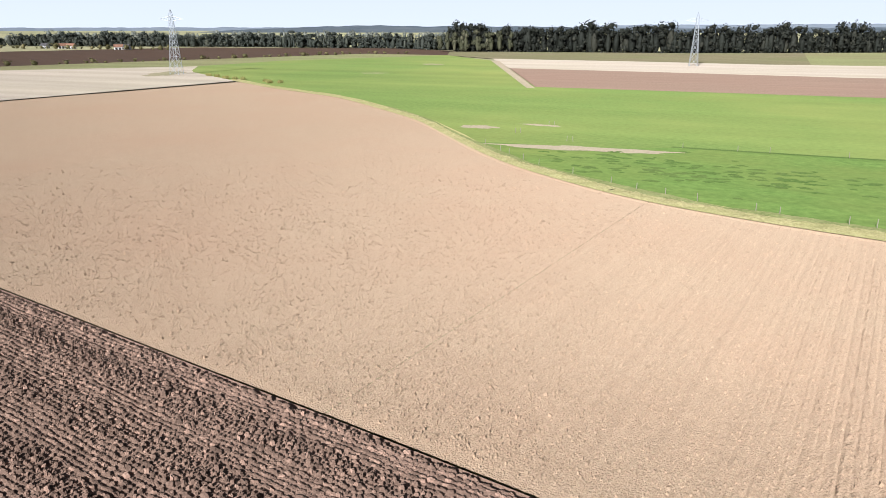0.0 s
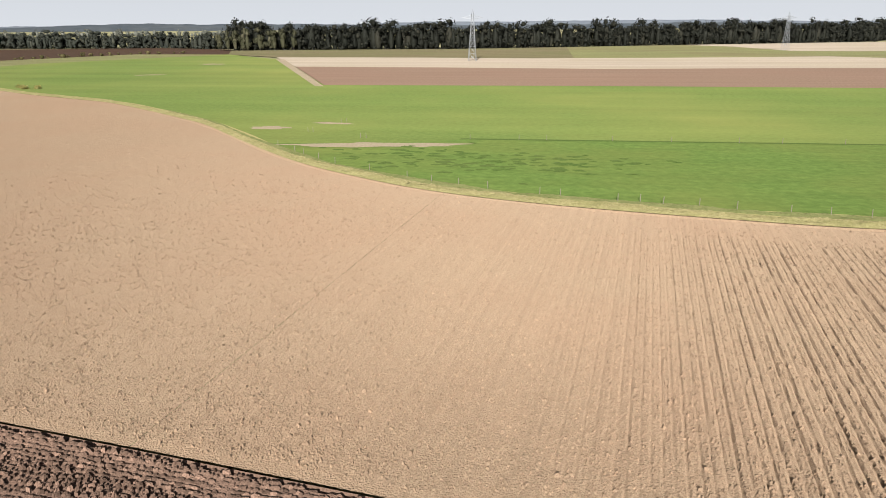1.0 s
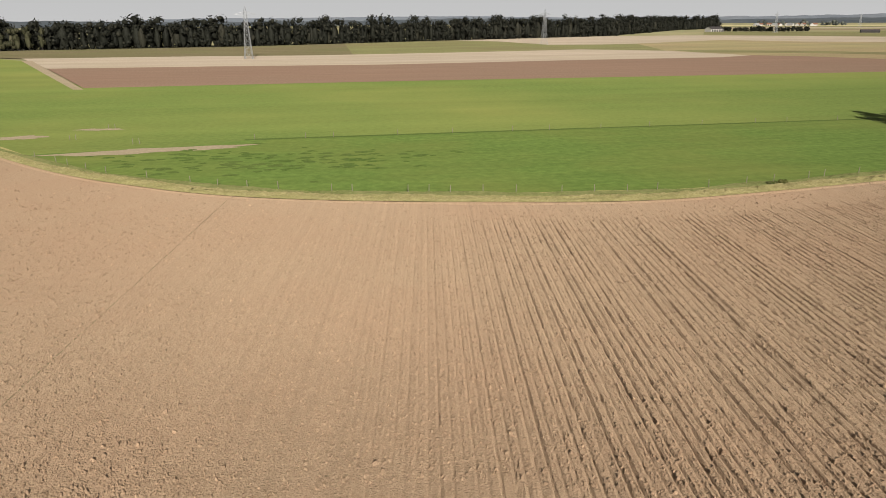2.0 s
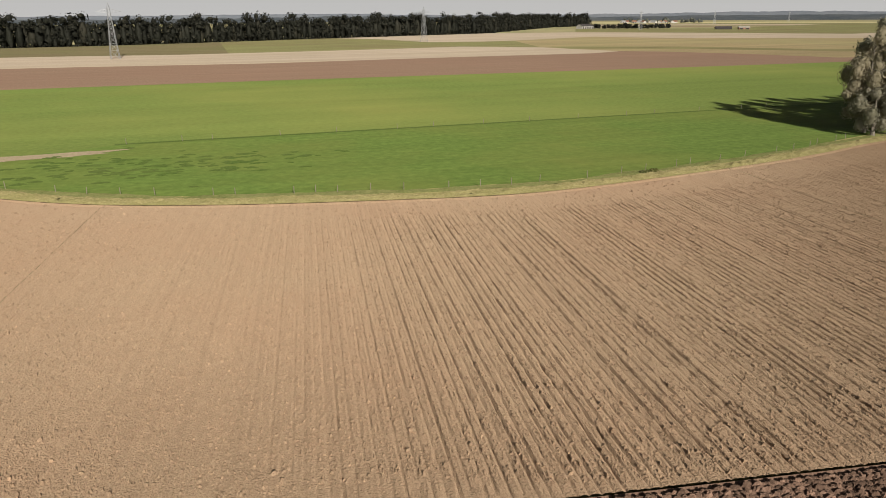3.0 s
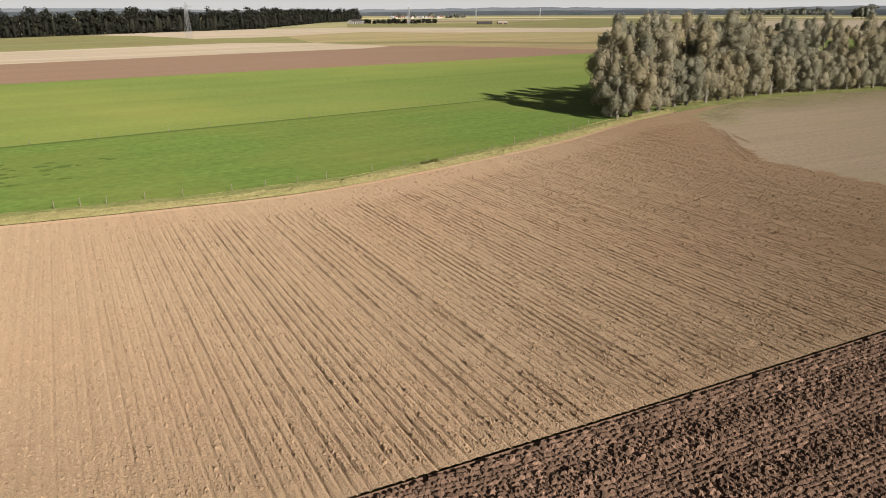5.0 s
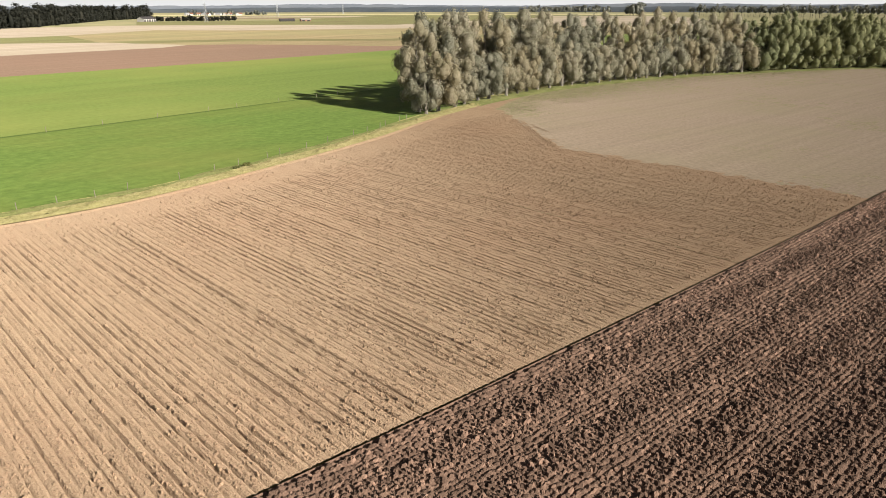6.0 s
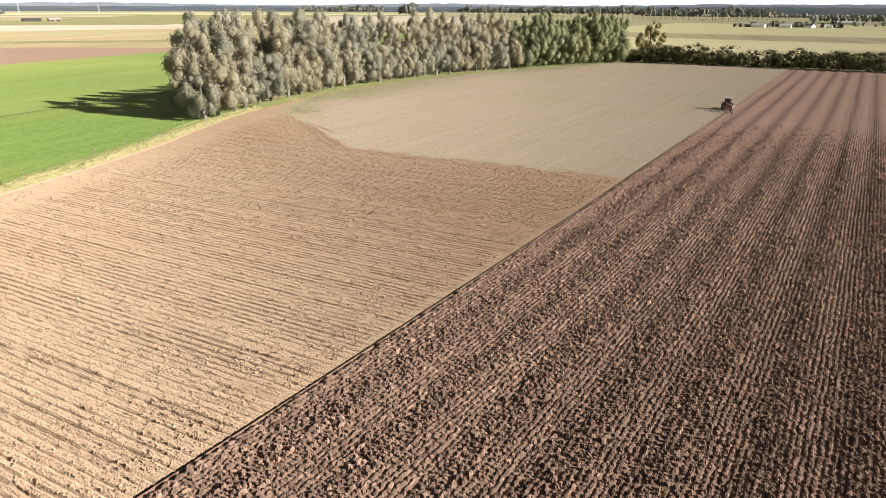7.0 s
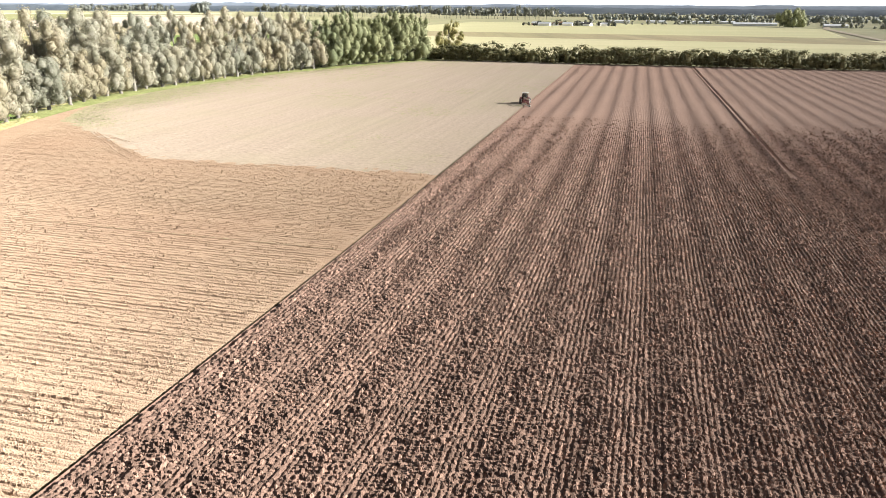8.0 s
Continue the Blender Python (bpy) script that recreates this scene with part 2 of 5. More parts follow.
orange_crop = ground_material("orange_crop", (0.27, 0.215, 0.115), (0.38, 0.31, 0.18), (0.30, 0.29, 0.14), 0.5, 0.008, (0.004, 0.05, 1), -14, 0.05, 0.7)
green_crop = ground_material("green_crop", (0.41, 0.39, 0.20), (0.52, 0.48, 0.265), (0.48, 0.425, 0.235), 0.4, 0.006, (0.06, 0.004, 1), 0, 0.05)
verge_soil = ground_material("verge_soil", (0.27, 0.25, 0.095), (0.48, 0.42, 0.20), (0.30, 0.30, 0.10), 2.5, 0.1, (1, 1, 1), 0, 0.05)
straw = ground_material("straw", (0.25, 0.225, 0.095), (0.49, 0.43, 0.215), (0.27, 0.27, 0.10), 3.0, 0.25, (0.6, 0.6, 1), 0, 0.05, 0.5, crumbs=(0.2, 0.08))
weed_ground = ground_material("weed_ground", (0.13, 0.155, 0.05), (0.25, 0.26, 0.10), (0.30, 0.29, 0.13), 2.5, 0.2, (0.6, 0.6, 1), 0, 0.05, 0.4, crumbs=(0.22, 0.08))
mud = ground_material("mud", (0.28, 0.22, 0.15), (0.44, 0.36, 0.26), (0.30, 0.27, 0.17), 1.5, 0.15, (0.1, 0.4, 1), 0, 0.03)

silver_leaf = leaf_material("silver_leaf", (0.385, 0.368, 0.29), (0.465, 0.445, 0.358), (0.525, 0.50, 0.415), 0.45)
green_leaf = leaf_material("green_leaf", (0.19, 0.205, 0.11), (0.27, 0.285, 0.16), (0.33, 0.33, 0.20))
yellow_leaf = leaf_material("yellow_leaf", (0.24, 0.22, 0.09), (0.40, 0.36, 0.16), (0.50, 0.45, 0.22), 0.3)
bush_leaf = leaf_material("bush_leaf", (0.40, 0.38, 0.14), (0.52, 0.48, 0.19), (0.60, 0.55, 0.26), 0.3)
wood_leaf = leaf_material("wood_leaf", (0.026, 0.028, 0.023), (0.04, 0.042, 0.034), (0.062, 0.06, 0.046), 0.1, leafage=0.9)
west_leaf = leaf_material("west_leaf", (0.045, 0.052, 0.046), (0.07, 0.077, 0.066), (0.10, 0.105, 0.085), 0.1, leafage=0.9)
# distant foliage, its colour paled to grey to stand for haze
hazed_leaf = leaf_material("hazed_leaf", (0.17, 0.185, 0.17), (0.23, 0.245, 0.225), (0.28, 0.29, 0.265), 0.1, leafage=0.9)
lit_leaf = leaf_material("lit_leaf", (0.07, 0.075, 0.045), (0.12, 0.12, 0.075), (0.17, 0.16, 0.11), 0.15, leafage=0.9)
hedge_leaf = leaf_material("hedge_leaf", (0.10, 0.097, 0.045), (0.18, 0.163, 0.078), (0.27, 0.235, 0.12), 0.18)
weed_leaf = leaf_material("weed_leaf", (0.14, 0.165, 0.055), (0.23, 0.25, 0.10), (0.37, 0.35, 0.18), 0.3)
sprout_leaf = leaf_material("sprout_leaf", (0.26, 0.28, 0.13), (0.33, 0.335, 0.17), (0.38, 0.37, 0.21), 0.2)
# ridge colours with haze mixed in, paler and bluer for the further hills
haze_grey_wood = ground_material("haze_grey_wood", (0.06, 0.075, 0.09), (0.095, 0.11, 0.125), (0.12, 0.13, 0.135), 0.05, 0.006, (0.004, 0.03, 1), 0, 0.05, 0.5)
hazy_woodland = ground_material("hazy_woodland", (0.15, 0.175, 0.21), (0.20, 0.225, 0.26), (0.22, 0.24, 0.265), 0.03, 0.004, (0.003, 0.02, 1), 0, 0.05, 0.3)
tuft_ground = ground_material("tuft_ground", (0.066, 0.11, 0.026), (0.11, 0.165, 0.04), (0.12, 0.15, 0.045), 2.0, 0.1, (0.1, 0.4, 1), 8, 0.05, crumbs=(0.25, 0.06))
red_paint = plain_material("red_paint", (0.12, 0.026, 0.026), (0.20, 0.05, 0.045), 2.0, 0.45)
cream_paint = plain_material("cream_paint", (0.33, 0.30, 0.25), (0.45, 0.42, 0.36), 2.0, 0.4)
rim_paint = plain_material("rim_paint", (0.45, 0.42, 0.36), (0.60, 0.57, 0.50), 3.0, 0.5)
dark_steel = plain_material("dark_steel", (0.025, 0.022, 0.02), (0.06, 0.055, 0.05), 2.0, 0.55, 0.2)
bare_steel = plain_material("bare_steel", (0.35, 0.33, 0.30), (0.55, 0.53, 0.50), 4.0, 0.3, 0.9)
rubber = plain_material("rubber", (0.03, 0.027, 0.024), (0.10, 0.08, 0.065), 3.0, 0.85)
white_wall = plain_material("white_wall", (0.62, 0.60, 0.55), (0.78, 0.76, 0.72), 0.5, 0.8)
brick_wall = plain_material("brick_wall", (0.30, 0.16, 0.11), (0.42, 0.25, 0.18), 0.6, 0.85)
dark_roof = plain_material("dark_roof", (0.06, 0.055, 0.055), (0.12, 0.11, 0.11), 0.5, 0.75)
tile_roof = plain_material("tile_roof", (0.26, 0.13, 0.08), (0.38, 0.20, 0.13), 0.6, 0.8)
pale_roof = plain_material("pale_roof", (0.34, 0.35, 0.36), (0.48, 0.49, 0.50), 0.4, 0.6)
cab_glass, _, glass_bsdf = nodes_of("cab_glass")
glass_bsdf.inputs["Base Color"].default_value = (0.1, 0.11, 0.11, 1)
glass_bsdf.inputs["Transmission Weight"].default_value, glass_bsdf.inputs["Roughness"].default_value = 0.9, 0.05
bark = plain_material("bark", (0.16, 0.14, 0.11), (0.34, 0.31, 0.26), 2.0, 0.9, 0, 0.03)
dark_bark = plain_material("dark_bark", (0.035, 0.03, 0.026), (0.075, 0.064, 0.054), 2.0, 0.9, 0, 0.03)
galvanised = plain_material("galvanised", (0.42, 0.44, 0.46), (0.62, 0.64, 0.66), 1.0, 0.5, 0.5)
post_wood = plain_material("post_wood", (0.22, 0.19, 0.14), (0.40, 0.36, 0.28), 6.0, 0.9)

# ---- the land ----
LINE_X, LINE_Y = (-240, -64, -10, 27, 65, 105, 323), (39, 30.5, 27.8, 25.8, 24.3, 23.0, 16.5)
EDGE_X = (-300, -233, -197, -150, -125, -96, -66, -51, -37, -27, -14, 0, 12, 25, 35, 49, 67, 84, 102, 115, 131, 148, 167, 187, 217, 240, 258, 276, 323)
EDGE_Y = (253, 219, 202, 185, 169, 149, 120, 107, 98.7, 93.5, 90, 88, 87, 86, 87, 90.5, 95.5, 101, 109, 113, 118, 121.5, 124, 123.5, 120, 114.5, 108, 101.5, 80)


def eased(x, px, py, width):
    """The broken line through px, py at x, its corners rounded off over a width."""
    return sum(np.interp(x + o * width, px, py) for o in (-1, -0.5, 0, 0.5, 1)) / 5


def plough_line(x):
    return eased(x, LINE_X, LINE_Y, 12)


def grass_edge(x):
    return eased(x, EDGE_X, EDGE_Y, 6)


def till_end(y):
    """x at which the tilled soil gives way to the unworked stubble."""
    return 96 + 0.72 * np.maximum(0, y - 70)


def land(name, outline, z, material, label, category="field"):
    bm = bmesh.new()
    face = bm.faces.new([bm.verts.new((x, y, z)) for x, y in outline])
    face.normal_update()
    if face.normal.z < 0:
        face.normal_flip()
    bmesh.ops.triangulate(bm, faces=[face])
    me = bpy.data.meshes.new(name)
    bm.to_mesh(me)
    bm.free()
    me.materials.append(material)
    return tagged(new(name, me), label, category, kind="structure")


def curve_points(f, a, b, step):
    return [(float(x), float(f(x))) for x in np.arange(a, b + step / 2, step)]


land("ground", [(-4900, -4900), (4900, -4900), (4900, 4900), (-4900, 4900)], -0.6, far_land, "flat open farmland reaching to the horizon", "ground")


def edge_ditch(x, y):
    """The shallow ditch that parts the soil from the grass."""
    return 0.5 * np.exp(-((grass_edge(x) - y - 0.8) / 0.45) ** 2) * np.clip((112 - x) / 8, 0, 1)


TINE = 0.62                            # metres between the tilled grooves


def tine_row(x, y):
    """Which tine's groove a spot belongs to, and how many metres aside of it the spot lies."""
    a = radians(ROW_TURN)
    across = x * math.cos(a) - y * math.sin(a)
    p = (across + 0.035 * (smooth_noise(x * 1.3, y * 0.6, 4) - 0.5)) / TINE
    row = np.floor(p)
    return row, (p - row - 0.5) * TINE + 0.09 * (lattice(row, row * 0, 14) - 0.5)


def rowed(x, y):
    """1 where the rows show in full, less on the headlands and in the west."""
    return np.clip((grass_edge(x) - y - 6.5) / 4.0, 0, 1) * np.clip((x + 18) / 30, 0.12, 1) * np.clip((till_end(y) - x) / 14, 0.4, 1)


def tilled_height(x, y):
    row, aside = tine_row(x, y)
    rim = np.clip((y - plough_line(x) - 0.4) / 0.6, 0.5, 1)
    worn = (0.35 + 0.65 * lattice(row, row * 0, 9)) * np.clip(1.9 * smooth_noise(y / 0.8 + 97 * lattice(row, row * 0, 11), row * 1.3, 10) - 0.05, 0.4, 1)
    groove = np.exp(-(aside / 0.085) ** 2) * 0.165 - np.exp(-((np.abs(aside) - 0.17) / 0.07) ** 2) * 0.03
    swell = (0.05 * smooth_noise(x * 1.6, y * 0.8, 12) + 0.05 * smooth_noise(x * 7.1, y * 2.3, 13)) * rim
    return swell - groove * worn * rowed(x, y) * rim * (1.1 - 0.4 * np.clip((x - 45) / 30, 0, 1)) + 0.1 * smooth_noise(x * 0.05, y * 0.05, 2) - 0.16


def stubble_height(x, y):
    return (0.035 + 0.035 * np.clip((150 - x) / 40, 0, 1)) * clods(x / 0.5, y / 0.36, 21) + 0.1 * smooth_noise(x * 0.05, y * 0.05, 2) - 0.1


FURROW = 0.37                          # metres between the turned slices
BOUT = 12                              # slices in one pass there and back


def slice_sway(x, row):
    """How far a turned slice strays from its line."""
    return 0.16 * (smooth_noise(x * 0.3, row * 0.31, 31) - 0.5) + 0.1 * (smooth_noise(x * 1.1, row * 0.9, 32) - 0.5)


def plough_bout(off):
    """The gentle swell and dip that each pass of the plough leaves."""
    turn = off / (BOUT * FURROW) * 2 * np.pi
    return np.cos(turn) - 0.35 * np.maximum(0, np.cos(turn + 2.0)) ** 4


def plough_height(x, y):
    off = plough_line(x) - y                       # metres from the open furrow
    saw = off / FURROW - np.floor(off / FURROW)
    ridge = np.where(saw < 0.5, saw, 1 - saw) * 2
    bout = (0.055 + 0.04 * np.clip((x - 60) / 70, 0, 1)) * plough_bout(off + 0.35 * smooth_noise(x * 0.08, off * 0.5, 36)) + 0.075 * smooth_noise(x / 1.5, off / 0.4, 38) * np.clip((x - 130) / 50, 0, 1)
    crest = (1 - 0.9 * np.clip((x - 135) / 50, 0, 1)) * (0.05 + 0.02 * np.clip((x - 75) / 20, 0, 1)) * (0.3 + 1.4 * smooth_noise(x / 0.9, off / FURROW, 35))
    h = ridge * crest + bout + 0.06 * smooth_noise(x * 0.05, y * 0.05, 2) - 0.2
    h = h - np.exp(-((off - 0.25) / 0.24) ** 4) * 0.25
    seam = (off - 49.6 + 0.0055 * x) / 0.36        # an older open furrow further in
    late = np.clip((x - 108) / 8, 0, 1)
    return h + (0.14 * np.exp(-((seam + 1.7) / 0.8) ** 2) - 0.26 * np.exp(-seam ** 2)) * late



def unworked(x, y):
    """0 on tilled soil, 1 on stubble; a tilled headland runs on along the grass."""
    w = np.clip((x - till_end(y) + 2.6 * smooth_noise(x * 0.7, y * 0.7, 51) - 1.3) / 2.2, 0, 1)
    strip = grass_edge(x) - y - 5.5 - 2.5 * smooth_noise(x * 0.3, y * 0.3, 52) + np.maximum(0, x - 125) * 0.3
    return w * np.clip(strip / 1.2, 0, 1)


def both_height(x, y):
    w = unworked(x, y)
    return tilled_height(x, y) * (1 - w) + stubble_height(x, y) * w - edge_ditch(x, y)


def row_columns(x0, x1):
    """Columns for the tilled sheet: six to a groove, at its floor, flanks and rims."""
    rows = np.arange(math.floor(x0 / TINE), math.ceil(x1 / TINE))
    return (rows[:, None] + 0.5 + np.array([-0.5, -0.29, -0.13, 0.0, 0.13, 0.29])[None]).ravel() * TINE


sheets = []
lean = math.tan(radians(ROW_TURN))
for x0, x1, v0, v1, dy, dx in ((-26.04, 62, None, 51, 0.3, 0), (-26.04, 62, 50.9, None, 0.5, 0), (62, 121.52, None, None, 0.45, 0), (-72, -26.1, None, None, 0.6, 0.3),
                               (121.3, 160, None, None, 0.45, 0.5), (159.6, 323, None, None, 0.8, 0.8), (-233, -71.5, None, None, 0.9, 0.8)):
    across = (np.arange(x0, x1 + dx / 2, dx) if dx else row_columns(x0, x1)) / math.cos(radians(ROW_TURN))
    low = plough_line(across) + 0.05
    low = plough_line(across + lean * low) + 0.05
    high = grass_edge(across)
    for _ in range(3):
        high = grass_edge(across + lean * high)
    low, high = low if v0 is None else np.maximum(low, v0), high if v1 is None else np.minimum(high, v1)
    X, Y, q = grid(across, low, high, max(2, int(np.max(high - low) / dy) + 1))
    X = X + lean * Y
    sheets.append((np.stack([X, Y, both_height(X, Y)], 1), q))
verts, quads = join_sheets(sheets)
mid = verts[quads].mean(1)
worked = unworked(mid[:, 0], mid[:, 1]) < 0.1 + 0.8 * smooth_noise(mid[:, 0] * 1.3, mid[:, 1] * 1.3, 53)
tagged(new("tilled_field", mesh_from("tilled_field", verts, quads[worked], tilled_soil, False)),
       "pale brown tilled soil field with shallow rows and small clods", "field", kind="structure")
margin = grass_edge(mid[:, 0]) - mid[:, 1]
chance = 0.9 * np.exp(-margin / 8) + 0.5 * (smooth_noise(mid[:, 0] * 0.05, mid[:, 1] * 0.07, 55) - 0.45) + 0.35 * (smooth_noise(mid[:, 0] * 0.4, mid[:, 1] * 0.5, 56) - 0.5)
green = ~worked & (chance > 0.12 + 0.45 * lattice(mid[:, 0] * 7, mid[:, 1] * 7, 57))
worked_or_green = worked | green
tagged(new("regrowing_stubble", mesh_from("regrowing_stubble", verts, quads[green], green_stubble, True)),
       "stubble thinly covered by pale green regrowth", "field", kind="structure")
tagged(new("stubble_field", mesh_from("stubble_field", verts, quads[~worked_or_green], stubble, True)),
       "pale unworked stubble with faint green regrowth", "field", kind="structure")

sheets = []
for x0, x1, dx, depth, dy in ((-70, -5, 0.6, 17.02, 0.185), (-5.3, 14.2, 0.6, 15.91, 0.185), (14, 70, 0.6, 56.24, 0.185), (69.8, 120, 0.6, 74.0, 0.185),
                              (119.7, 199, 0.7, 102.12, 0.185), (198.8, 322, 1.3, 144.3, 0.185), (-240, -69.8, 1.0, 30.0, 0.4)):
    xs = np.arange(x0, x1 + dx / 2, dx)
    X, Y, q = grid(xs, plough_line(xs) - depth, plough_line(xs), round(depth / dy) + 1)
    sheets.append((np.stack([X, Y, plough_height(X, Y)], 1), q))
verts, quads = join_sheets(sheets)
mid = verts[quads[:, 0]]
quads = quads[(np.hypot(mid[:, 0], mid[:, 1]) > 24) & (mid[:, 1] > -0.36 * np.maximum(mid[:, 0], 0) - 7)]
xs = np.arange(-68, 71, 0.8)
X, Y, q = grid(xs, plough_line(xs) - 57, plough_line(xs) - 1.7, 326)
near = np.stack([X, Y, plough_height(X, Y)], 1)
out = near[q[:, 0]]
q = q[(np.hypot(out[:, 0], out[:, 1]) < 24.6) | (out[:, 1] < -0.36 * np.maximum(out[:, 0], 0) - 6.4) | ((np.abs(out[:, 0]) < 16) & (out[:, 1] < 11.2)) | ((out[:, 0] < 0) & (out[:, 1] < plough_line(out[:, 0]) - 16.9))]
verts, quads = join_sheets([(verts, quads), (near, q)])
tagged(new("ploughed_field", mesh_from("ploughed_field", verts, quads, plough_soil, False)),
       "dark brown freshly ploughed field with rough turned furrows", "field", kind="structure")



def wedges(x, y, z, length, width, height, turn, lean, rng):
    """Angular clods of earth, each a ragged wedge with two ends, two flanks and a crest."""
    n = len(x)
    u = np.array([-0.5, 0.5, 0.5, -0.5, -0.26, 0.26])[None] + rng.normal(size=(n, 6)) * 0.11
    v = np.array([-0.5, -0.5, 0.5, 0.5, 0.0, 0.0])[None] + rng.normal(size=(n, 6)) * 0.12
    v[:, 4:] += lean[:, None]
    h = np.array([0.0, 0, 0, 0, 1, 1])[None] * (1 + 0.28 * rng.normal(size=(n, 6)))
    u, v = u * length[:, None], v * width[:, None]
    c, s_ = np.cos(turn)[:, None], np.sin(turn)[:, None]
    sunk = np.array([1.0, 1, 1, 1, 0, 0])[None] * 0.05
    verts = np.stack([x[:, None] + u * c - v * s_, y[:, None] + u * s_ + v * c, z[:, None] + h * height[:, None] - sunk], -1).reshape(-1, 3)
    tri = np.array([(0, 1, 5), (0, 5, 4), (2, 3, 4), (2, 4, 5), (1, 2, 5), (3, 0, 4)])
    return verts, (np.arange(n)[:, None, None] * 6 + tri[None]).reshape(-1, 3)


def wheel_track(points):
    """A wheel's rut: a trough between two pressed-up rims, along a bent line."""
    pts = np.array(points, float)
    t = np.linspace(0, len(pts) - 1, 40)
    x, y = eased(t, np.arange(len(pts)), pts[:, 0], 0.5), eased(t, np.arange(len(pts)), pts[:, 1], 0.5)
    dx, dy = np.gradient(x), np.gradient(y)
    d = np.hypot(dx, dy)
    rows = []
    for out, up in ((-0.5, -0.05), (-0.22, 0.055), (-0.07, -0.03), (0.07, -0.03), (0.22, 0.055), (0.5, -0.05)):
        px, py = x - dy / d * out, y + dx / d * out
        rows.append(np.stack([px, py, both_height(x, y) * 0.5 - 0.03 + up * (0.7 + 0.6 * smooth_noise(px, py, 61))], 1))
    n = np.arange(39 * 6).reshape(39, 6)[:, :5]
    quads = np.stack([n, n + 1, n + 7, n + 6], -1).reshape(-1, 4)
    return tagged(new("wheel_track", mesh_from("wheel_track", np.stack(rows, 1).reshape(-1, 3), quads, tilled_soil)), "wheel rut pressed into the soft tilled soil", "track", kind="structure")


wheel_track([(113.5, 93.5), (110.5, 90), (106, 84.5), (100, 78.5), (95, 72)])
wheel_track([(116, 94.5), (112.8, 91), (107.3, 84.5), (101.5, 78), (95.6, 70)])
wheel_track([(113.2, 89.8), (111.4, 87.5), (109.6, 84.5), (107.4, 80.5)])

rng = np.random.default_rng(501)
n = 195000                                         # thinner further out, where only the rows tell
reach, way = (30 ** 0.4 + rng.random(n) * (140 ** 0.4 - 30 ** 0.4)) ** 2.5, rng.uniform(radians(-74), radians(84), n)
x, y = reach * np.sin(way), reach * np.cos(way)
patch = smooth_noise(x * 0.25, y * 0.25, 8) * 0.5 + smooth_noise(x * 1.1, y * 1.1, 9) * 0.5
aside = np.abs(tine_row(x, y)[1])
ok_ = (y > plough_line(x) + 0.5) & (y < grass_edge(x) - 1.2) & (reach < rng.uniform(70, 140, n)) & (unworked(x, y) < 0.4) & (patch > 0.5 * rng.random(n)) & (rng.random(n) < 0.25 + (grass_edge(x) - y) / 16) & (rng.random(n) > 0.9 * rowed(x, y) * (aside < 0.12))
x, y, reach = x[ok_], y[ok_], reach[ok_]
n = len(x)
length = np.clip(reach / 65, 1.0, 1.35) * np.clip(rng.lognormal(-2.3, 0.34, n), 0.06, 0.24)
heaps = [wedges(x, y, both_height(x, y), length, length * rng.uniform(0.6, 0.95, n), length * rng.uniform(0.42, 0.75, n), rng.uniform(0, math.tau, n), rng.normal(0, 0.12, n), rng)]
n = 36000                                          # rougher ground towards the unworked stubble
x, y = rng.uniform(52, 124, n), rng.uniform(20, 104, n)
ok_ = (y > plough_line(x) + 0.5) & (y < grass_edge(x) - 1.5) & (unworked(x, y) < 0.3 + 0.7 * rng.random(n) ** 3) & (rng.random(n) < (x - 45) / 30) & (np.abs(tine_row(x, y)[1]) > 0.12)
x, y = x[ok_], y[ok_]
n = len(x)
length = np.clip(rng.lognormal(-2.35, 0.3, n), 0.07, 0.2)
heaps.append(wedges(x, y, both_height(x, y), length, length * rng.uniform(0.6, 0.95, n), length * rng.uniform(0.3, 0.5, n), rng.uniform(0, math.tau, n), rng.normal(0, 0.12, n), rng))
verts, tris = join_sheets(heaps)
tagged(new("tilled_clods", mesh_from("tilled_clods", verts, tris, tilled_clod)), "loose dry clods lying on the tilled soil", "soil", kind="stuff")

def lumps(x, y, z, length, width, height, turn, rng):
    """Rounded clods of earth: a ragged foot, a smaller shoulder and a flat crown each."""
    n = len(x)
    ring = np.arange(5) * math.tau / 5 + rng.uniform(0, math.tau, (n, 1)) + rng.normal(size=(n, 5)) * 0.16
    foot, top = 0.54 * (1 + 0.1 * rng.normal(size=(n, 5))), 0.29 * (1 + 0.18 * rng.normal(size=(n, 5)))
    u = np.concatenate([np.cos(ring) * foot, np.cos(ring + 0.3) * top], 1) * length[:, None]
    v = np.concatenate([np.sin(ring) * foot, np.sin(ring + 0.3) * top + 0.1], 1) * width[:, None]
    h = np.concatenate([np.full((n, 5), -0.06), height[:, None] * (1 + 0.18 * rng.normal(size=(n, 5)))], 1)
    c, s_ = np.cos(turn)[:, None], np.sin(turn)[:, None]
    verts = np.stack([x[:, None] + u * c - v * s_, y[:, None] + u * s_ + v * c, z[:, None] + h], -1).reshape(-1, 3)
    tri = [t for k in range(5) for t in ((k, (k + 1) % 5, 5 + (k + 1) % 5), (k, 5 + (k + 1) % 5, 5 + k))] + [(5, 6, 7), (5, 7, 8), (5, 8, 9)]
    return verts, (np.arange(n)[:, None, None] * 10 + np.array(tri)[None]).reshape(-1, 3)


